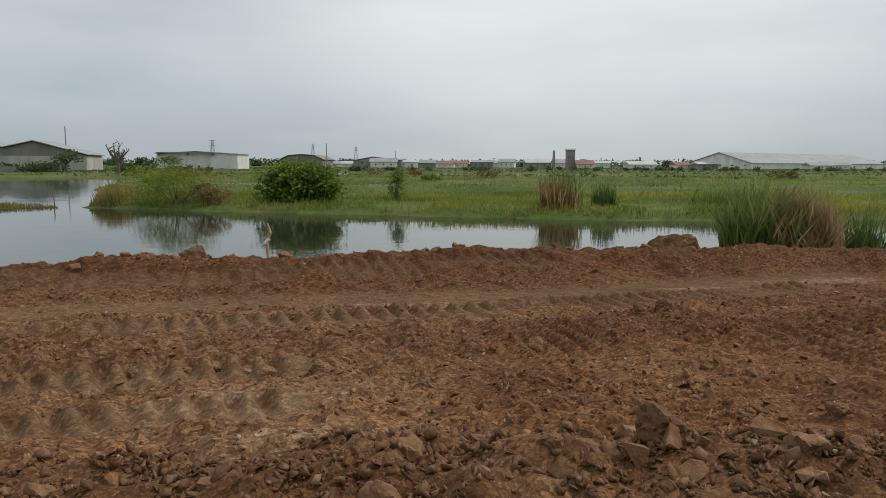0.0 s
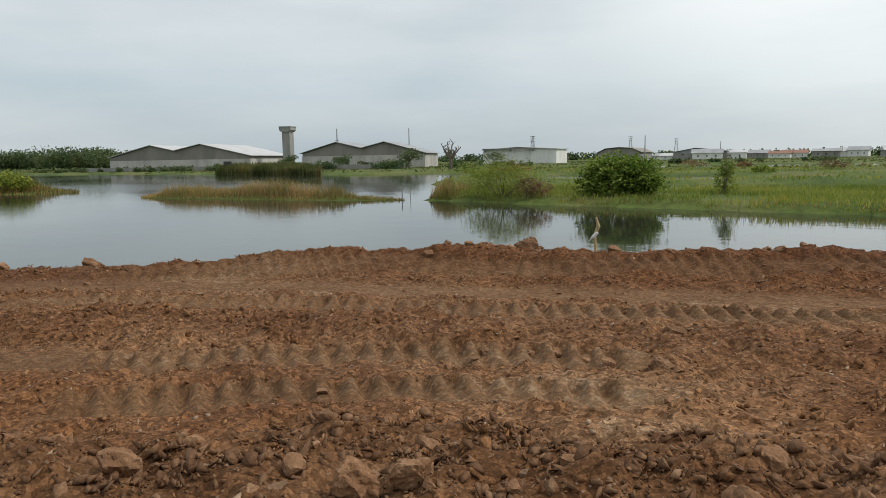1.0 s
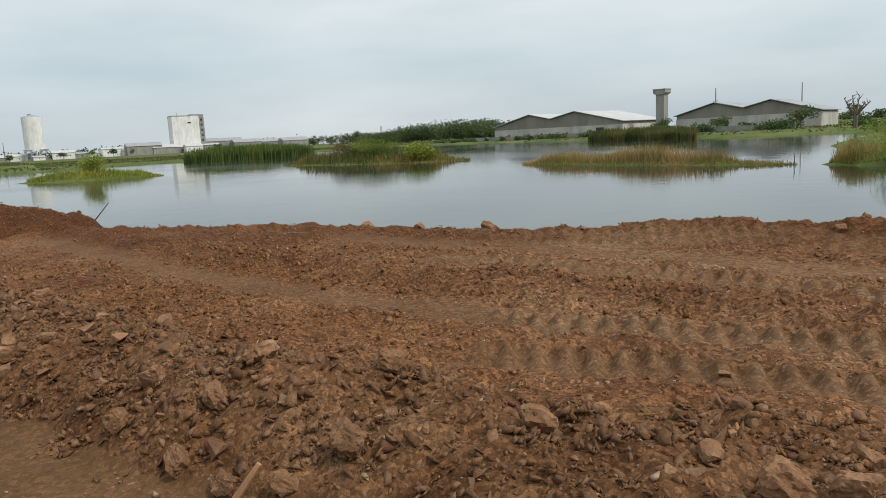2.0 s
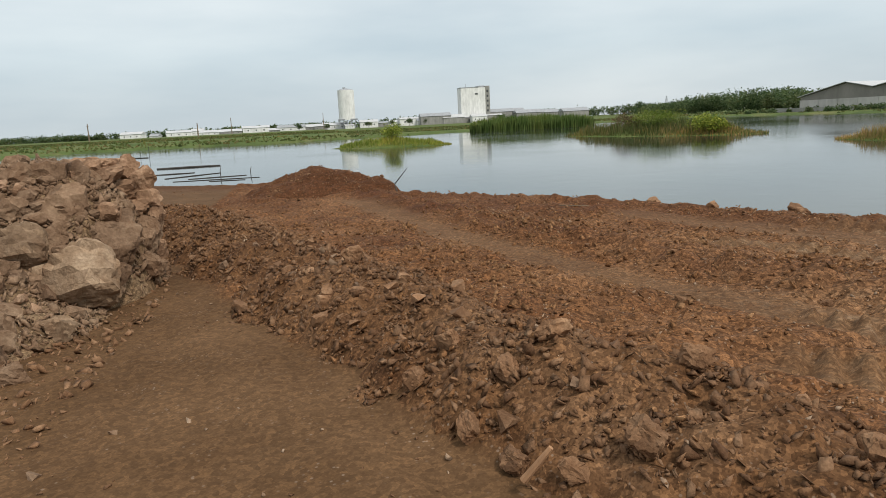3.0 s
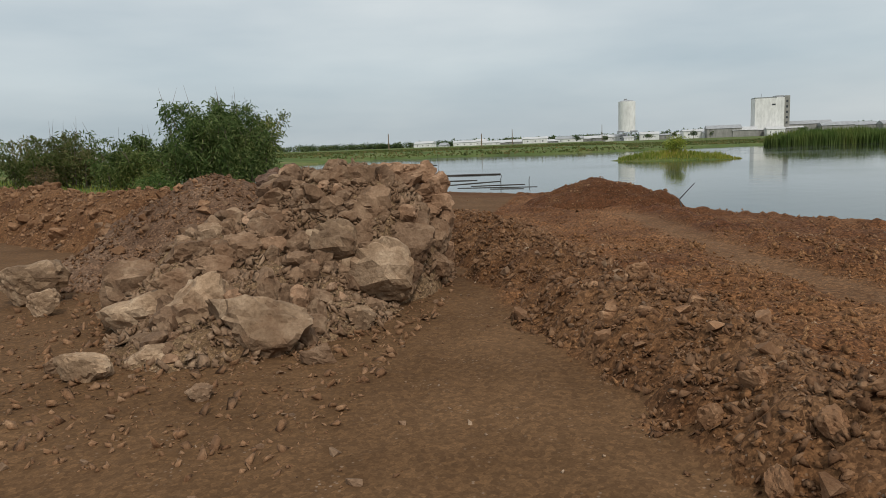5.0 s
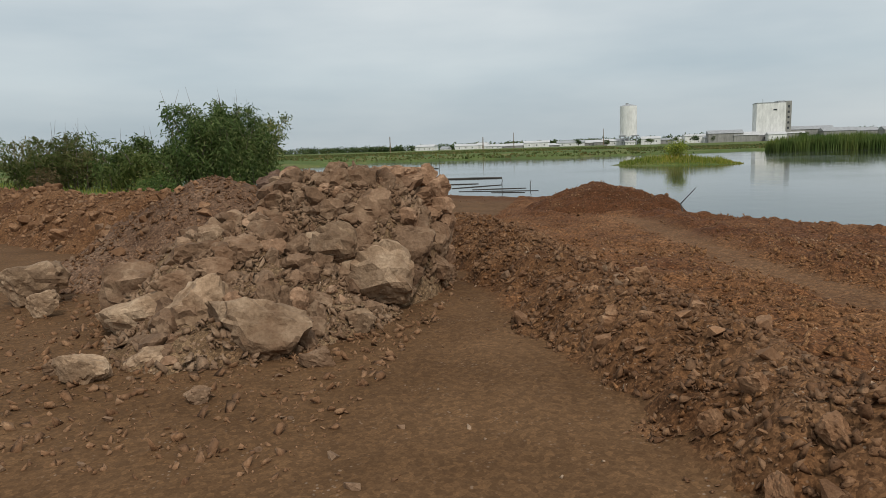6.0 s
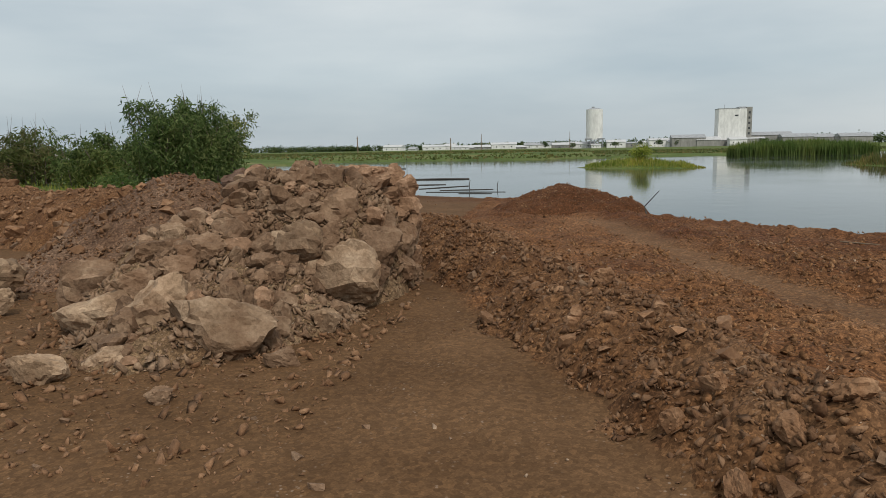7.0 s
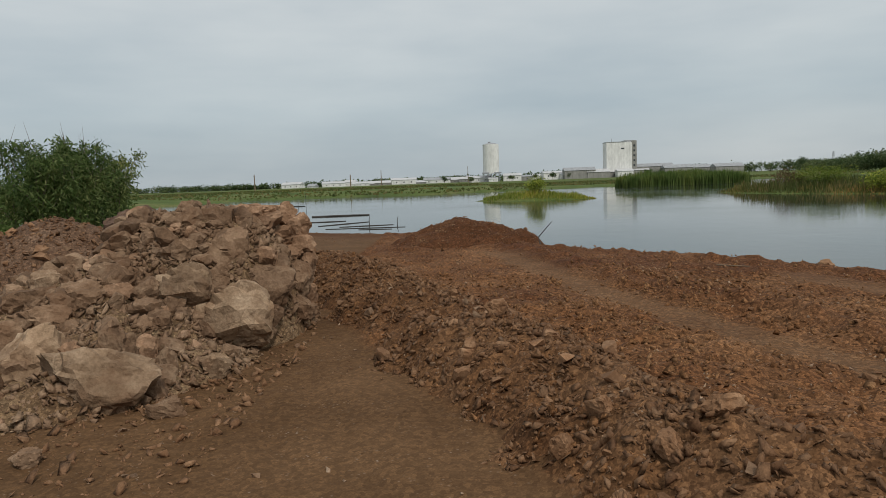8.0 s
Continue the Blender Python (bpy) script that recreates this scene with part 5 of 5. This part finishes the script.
def pylon(label, x, y, top, half):
    """A lattice mast: four legs, rings and braces."""
    thing = tagged(new("lattice_tower"), label, "tower")
    for sx, sy in ((-1, -1), (1, -1), (1, 1), (-1, 1)):
        bm = bmesh.new()
        tube(bm, [(x + sx * half, y + sy * half, -1), (x + sx * half * 0.15, y + sy * half * 0.15, top)], [top * 0.008 + 0.05, top * 0.005 + 0.03], 4)
        part("leg", bm, STEEL, thing)
    for k in range(1, 7):
        z = top * k / 7
        h = half * (1 - 0.85 * z / top)
        h2 = half * (1 - 0.85 * (z - top / 7) / top)
        bm = bmesh.new()
        for s in (-1, 1):
            tube(bm, [(x - h2 * s, y - h2, z - top / 7), (x + h * s, y - h, z)], [0.06, 0.06], 4)
        tube(bm, [(x - h, y - h, z), (x + h, y - h, z)], [0.06, 0.06], 4)
        part("brace", bm, STEEL, thing)
    for z in (0.78, 0.88, 0.97):
        solid("cross_arm", STEEL, thing, "", (x - half * 0.9, y - 0.1, top * z, x + half * 0.9, y + 0.1, top * z + 0.2))


mast("slender lattice mast over the warehouse roof", -129.5, 168, 5, 11.2, 0.22, ((7.6, 0.8),))
mast("tall thin grey chimney pole beside the warehouse", -110.8, 178, 0, 11.0, 0.22)
mast("thin dark pole beyond the bank", -59.6, 258, -1, 9.0, 0.25)
mast("thin pole on the horizon", -45, 352, -1, 8, 0.25)
pylon("distant grey lattice power pylon", -150, 620, 19, 2.2)
pylon("distant grey lattice power pylon", -115, 640, 17, 2.2)
pylon("distant lattice pylon behind the white hall", -130, 330, 12.5, 1.5)
pylon("far lattice power pylon at the wood's end", -640, 330, 16, 2.0)
for k, (yy, top) in enumerate(((-88.9, 7.7), (-48.1, 6.2))):
    mast("wooden power pole in the fields beyond the pond", -300, yy, -1, top, 0.3, ((top - 1, 1.2),), "power pole", WOOD)
mast("thin power pole far in the fields", -520, -60, -1, 12, 0.35, (), "power pole", WOOD)
mast("thin power pole near the silo", -640, 5, -1, 15, 0.35, (), "power pole", WOOD)


def silo():
    thing = tagged(new("silo"), "tall white round grain silo above sheds", "silo")
    bm = bmesh.new()
    tube(bm, [(-800, 33, 9), (-800, 33, 41.5)], [9.0, 9.0], 28)
    part("barrel", bm, PLASTER, thing)
    bm = bmesh.new()
    tube(bm, [(-800, 33, 41.5), (-800, 33, 42.6), (-800, 33, 43.4)], [9.0, 6.0, 2.0], 28)
    cap = part("cap", bm, SHEET_GREY, thing)
    for k in range(5):
        solid("frame_leg", STEEL, thing, "", (-793, 24 + k * 4.2, -1, -792, 25 + k * 4.2, 10))
    solid("deck", STEEL, thing, "", (-808, 23, 9, -791.5, 44, 10.4))
    solid("top_hatch", STEEL, cap, "", (-801, 30, 43, -799, 33, 44.6))


def mill():
    thing = tagged(new("mill_tower"), "massive square white mill tower with stair shaft", "building")
    thing.matrix_basis = pose(-800, 177, 0, 0, 0, 0)
    body = solid("body", PLASTER, thing, "", (-10, -16.5, -1, 10, 11.5, 38.2))
    shaft = solid("stair_shaft", CONCRETE, thing, "grey stair shaft", (-9, 11.5, -1, 9, 17, 39.8))
    solid("roof_box", SHEET_GREY, thing, "", (-8, 4, 38.2, 8, 11, 40.2))
    solid("parapet", SHEET_GREY, body, "", (-10.3, -16.8, 38.2, 10.3, 4, 38.9))
    for k in range(6):
        solid("window", DARK_GLASS_AND_SHADE, shaft, "", (8.9, 13.3, 6 + k * 5.4, 9.15, 15.2, 8.2 + k * 5.4))
    solid("vent", DARK_GLASS_AND_SHADE, body, "", (9.9, -0.5, 30.5, 10.15, 3, 32.0))
    solid("antenna", STEEL, thing, "", (-0.2, -9, 38, 0.2, -8.6, 43))


silo()
mill()


def house(label, x, y, w, d, eave, ridge, turn, wall, roof, group, lift=-0.6, windows=3):
    thing = tagged(new("shed"), label, "shed", group)
    thing.matrix_basis = pose(x, y, lift, 0, 0, turn)
    front = solid("wall", wall, thing, "", (-w / 2, -d / 2, -0.5, w / 2, d / 2, eave))
    bm = bmesh.new()
    prism(bm, [(-d / 2 - 0.6, eave - 0.02), (0, ridge), (d / 2 + 0.6, eave - 0.02)], -w / 2 - 0.5, w / 2 + 0.5)
    bmesh.ops.rotate(bm, verts=bm.verts, matrix=Matrix.Rotation(radians(90), 3, "Z"))
    part("roof", bm, roof, thing)
    for k in range(windows):
        wx = -w / 2 + w * (k + 0.6) / 3.4
        solid("window", DARK_GLASS_AND_SHADE, front, "", (wx, -d / 2 - 0.06, eave * 0.45, wx + w * 0.05, -d / 2 + 0.1, eave * 0.68))


r = np.random.RandomState(3)
roofs = [(SHEET_LIGHT, "pale"), (SHEET_GREY, "grey"), (TILE_RED, "faded red"), (SHEET_BLUE, "dull blue"), (SHEET_LIGHT, "whitish")]
for k in range(30):
    x = -75 + k * 9.0 + r.uniform(-3, 3)
    roof, word = roofs[r.randint(5)]
    w, h = r.uniform(7, 15), r.uniform(2.0, 3.4)
    house("small far house with a %s roof on the horizon" % word, x, 350 + r.uniform(-25, 60), w, 8, h, h + r.uniform(1.0, 2.0), r.uniform(-12, 12), PLASTER if r.rand() < 0.6 else CONCRETE, roof, "houses on the horizon")
for k in range(26):
    y = -190 + k * 17.5 + r.uniform(-4, 4)
    roof, word = roofs[(0, 1, 4)[r.randint(3)]]
    w, h = r.uniform(9, 30), r.uniform(2.5, 6.5)
    if y > 50:
        h += 2
    house("long far shed with a %s roof beyond the fields" % word, -815 + r.uniform(-30, 40), y, w, 14, h, h + r.uniform(1.5, 3), 90 + r.uniform(-8, 8), PLASTER if r.rand() < 0.7 else CONCRETE, roof, "sheds beyond the fields")
for y, w, h, word, roof in ((130, 34, 9.5, "stepped grey", SHEET_GREY), (150, 24, 7, "pale", SHEET_LIGHT), (212, 46, 11, "grey", SHEET_GREY), (236, 30, 8.5, "grey", SHEET_GREY), (262, 32, 8, "grey", SHEET_GREY), (290, 30, 8, "grey", SHEET_GREY)):
    house("big mill shed with a %s roof" % word, -792 - 0.11 * (y - 130) * (1 if w > 31 else -0.5), y, w, 18, h, h + 3.5, 90, CONCRETE, roof, "mill sheds", windows=0)
house("dark-roofed house behind the scrub", -100, -79, 7, 6, 2.6, 4.4, 30, PLASTER, SHEET_DARK, "", -1.8)
house("dark-roofed house half hidden by scrub", -104, -72, 6, 6, 2.4, 4.0, 40, PLASTER, SHEET_DARK, "", -1.8)
house("flat grey block with floors of windows on the horizon", 42.3, 352, 4.2, 4, 9.2, 9.9, 0, CONCRETE, SHEET_GREY, "")
mast("dark blunt chimney on the horizon", 34.2, 352, -1, 8.4, 0.9, (), "chimney", SHEET_DARK)


def wood_line(label, pts, n, high, seed, leaf=1.1, mat=None, gap=2.4):
    """A far wood: leafy crowns along a line, too many to count."""
    r = np.random.RandomState(seed)
    P = []
    for (ax, ay, ah), (bx, by, bh) in zip(pts[:-1], pts[1:]):
        L = math.hypot(bx - ax, by - ay)
        for k in range(max(2, int(L / gap))):
            t = r.rand()
            cx, cy, h = ax + (bx - ax) * t + r.normal(0, 2), ay + (by - ay) * t + r.normal(0, 5), (ah + (bh - ah) * t) * r.uniform(0.7, 1.08)
            m = n
            d = r.normal(size=(m, 3))
            d /= np.linalg.norm(d, axis=1)[:, None]
            rr = h * r.uniform(0.5, 0.95)
            q = (r.uniform(0.2, 1.0, m) ** 0.45 * (1 + 0.3 * np.sin(d[:, 0] * 5 + k) * np.sin(d[:, 2] * 6 + d[:, 1] * 4)))[:, None]
            p = np.array([cx, cy, h * 0.55 - 0.6]) + d * q * np.array([rr, rr, h * 0.46])
            P.append(p)
    P = np.concatenate(P)
    tagged(new("far_woods", leaf_mesh("far_woods", P, leaf, leaf * 0.7, mat or LEAF_HAZED, r, 0.1)), label, "trees", kind="stuff")


wood_line("dark green wood along the far shore", [(-430, 205, 7.5), (-385, 205, 8.0), (-340, 200, 10.5), (-280, 200, 10.0), (-232, 185, 6.5)], 300, 9, 121, 0.95, None, 1.8)
wood_line("low tree line on the horizon", [(-300, 440, 5.5), (-120, 430, 5.5), (20, 430, 4.5), (120, 440, 5.5), (330, 440, 5)], 70, 6, 122, 1.5)
wood_line("scrub before the warehouses", [(-228, 140, 1.3), (-170, 136, 1.6), (-120, 136, 2.4), (-75, 145, 2.4)], 110, 3, 123, 0.6, None, 1.8)
wood_line("low scrub across the marsh", [(-75, 160, 1.6), (-20, 200, 1.5), (60, 230, 1.6), (160, 240, 1.6)], 60, 3, 126, 0.7, None, 3.0)
wood_line("far tree line beyond the fields", [(-930, -300, 9), (-930, 0, 10), (-930, 160, 12), (-900, 380, 14), (-700, 470, 12)], 60, 8, 124, 2.4)
wood_line("far trees on the southern horizon", [(-600, -520, 9), (-740, -400, 9), (-930, -300, 9)], 60, 8, 125, 2.0)


def tree(label, x, y, high, wide, seed, leaf=0.5, n=700, mat=None):
    r = np.random.RandomState(seed)
    z0 = height(x, y)[0]
    thing = tagged(new("tree"), label, "tree")
    thing.location = (x, y, z0)
    bm = bmesh.new()
    tube(bm, [(0, 0, -0.2), (0.1, 0, high * 0.25), (0.0, 0.1, high * 0.55)], [high * 0.03, high * 0.022, high * 0.012], 7)
    for k in range(6):
        a = k * 1.05 + r.uniform(-0.3, 0.3)
        tube(bm, [(0.05, 0, high * 0.28), (math.cos(a) * wide * 0.5, math.sin(a) * wide * 0.5, high * 0.6)], [high * 0.014, high * 0.005], 5)
    part("trunk", bm, BARK, thing)
    P = []
    for k in range(9):
        c = np.array([r.uniform(-0.6, 0.6) * wide, r.uniform(-0.6, 0.6) * wide, high * r.uniform(0.45, 0.85)])
        d = r.normal(size=(n // 9, 3))
        d /= np.linalg.norm(d, axis=1)[:, None]
        P.append(c + d * r.uniform(0.5, 1.05, (n // 9, 1)) * np.array([wide * 0.5, wide * 0.5, high * 0.2]))
    part("crown", leaf_mesh("crown", np.concatenate(P), leaf, leaf * 0.5, mat or LEAF_HAZED, r, 0.3), mat or LEAF_HAZED, thing)


tree("round dark tree before the warehouse gable", -89, 141, 5.0, 3.2, 131)
tree("small dark tree beside the water tower", -133, 150, 4.0, 3.0, 132)
tree("small spreading tree by the far shore", -112, 146, 3.6, 2.6, 133)
tree("lone dark tree at the end of the wood", -432, 203, 9.0, 5.5, 134, 1.0)
tree("small dark tree by the white hall", -122, 225, 6.0, 3.0, 135)
tree("small tree before the white hall", -100, 215, 4.2, 3.4, 136)
for k, (yy, h) in enumerate(((-20, 9), (10, 8), (55, 10), (80, 9), (100, 10), (118, 9), (205, 9), (250, 9))):
    tree("dark tree among the far sheds", -785, yy, h * 0.85, h * 0.45, 140 + k, 1.4, 300)


def bare_tree():
    r = np.random.RandomState(9)
    thing = tagged(new("bare_tree"), "leafless grey tree with stubby forked limbs", "tree")
    thing.location = (-66.9, 120, height(-66.9, 120)[0])
    bm = bmesh.new()
    tube(bm, [(0, 0, -0.3), (0.1, 0, 1.4), (-0.1, 0, 2.6)], [0.34, 0.27, 0.22], 8)
    part("trunk", bm, BARK, thing)
    for k, (a, lean) in enumerate(((0.1, 0.5), (3.2, 0.55), (1.5, 0.2), (4.4, 0.3), (2.6, 0.9), (5.8, 0.95))):
        bm = bmesh.new()
        e = Vector((math.cos(a) * lean * 2.9, math.sin(a) * 0.8, 4.0 + r.uniform(0, 1.5)))
        m = Vector((e.x * 0.55, e.y * 0.5, 3.3))
        tube(bm, [(-0.05, 0, 2.0), m, e], [0.18, 0.13, 0.06], 6)
        for j in range(3):
            s = m.lerp(e, 0.35 + 0.28 * j)
            tube(bm, [s, s + Vector((r.normal(0, 0.7), r.normal(0, 0.4), r.uniform(0.2, 0.9)))], [0.08, 0.03], 5)
        part("limb", bm, BARK, thing)


bare_tree()


# ---- stakes and floating bamboo in the pond ----
def stake(name, label, pts, rads, mat, category):
    bm = bmesh.new()
    tube(bm, pts, rads, 7)
    me = bpy.data.meshes.new(name)
    bm.to_mesh(me)
    bm.free()
    me.materials.append(mat)
    return tagged(new(name, me), label, category)


PALE_WOOD = mat_plain("peeled_pale_wood", (0.42, 0.33, 0.17), 0.8, 0, 14, 0.3)
post = tagged(new("stake"), "pale crooked wooden stake with a tied rag in the water", "stake")
bm = bmesh.new()
tube(bm, [(-7.07, 10.35, -0.9), (-7.06, 10.35, 0.1), (-7.08, 10.35, 0.36), (-7.02, 10.36, 0.52), (-7.06, 10.35, 0.68)], [0.022, 0.022, 0.03, 0.035, 0.015], 7)
part("pole", bm, PALE_WOOD, post)
bm = bmesh.new()
tube(bm, [(-7.03, 10.34, 0.42), (-7.10, 10.33, 0.34), (-7.17, 10.33, 0.27)], [0.03, 0.035, 0.012], 7)
part("rag", bm, PLASTER, post, "whitish rag tied round the stake")
stake("driftwood_stick", "forked dead stick standing at the fill's edge", [(-22.0, 0.5, -0.2), (-22.3, 0.42, 0.22), (-22.0, 0.72, 0.62)], [0.02, 0.016, 0.008], WOOD_DARK, "stick")
stake("driftwood_stick", "thin stick lying on the earth fill", [(-17.0, 3.0, 0.06), (-16.4, 3.35, 0.09)], [0.012, 0.008], WOOD, "stick")
WOOD_FRESH = mat_plain("splintered_orange_wood", (0.34, 0.19, 0.10), 0.85, 0, 12, 0.3)
stake("wood_scrap", "splintered orange wood scrap in the windrow", [(-7.13, -0.65, 0.10), (-7.08, -0.53, 0.27)], [0.02, 0.013], WOOD_FRESH, "wood scrap")
POLES = [((-58.2, -13.1), (-58.7, -8.7), 0.16), ((-45.5, -10.0), (-48.7, -7.4), 0.07), ((-44.0, -8.5), (-44.8, -5.5), 0.06), ((-42.5, -9.0), (-42.3, -4.6), 0.05), ((-92, -36), (-89, -20.5), 0.16), ((-41.2, -7.0), (-41.0, -5.2), 0.05), ((-50, -11.5), (-50.5, -9.2), 0.08)]
for (ax, ay), (bx, by), rad in POLES:
    rad *= 0.4
    tagged(stake("bamboo_pole", "dark wet bamboo pole floating on the pond", [(ax, ay, WATER_Z + rad * 0.4), ((ax + bx) / 2, (ay + by) / 2, WATER_Z + rad * 0.7), (bx, by, WATER_Z + rad * 0.5)], [rad, rad, rad * 0.8], WOOD_DARK, "bamboo pole"), group="floating bamboo")
for x, y, top in ((-44.9, -6.9, -0.1), (-45.2, -5.3, -0.2), (-90, -20.6, 0.9), (-91, -21.8, 0.3), (-25.0, 33.3, 0.0)):
    tagged(stake("stake", "thin dark stake standing in the pond", [(x, y, -1.2), (x + 0.05, y, top - 0.2), (x - 0.05, y + 0.05, top)], [0.025, 0.022, 0.012], WOOD_DARK, "stake"), group="stakes in the pond")
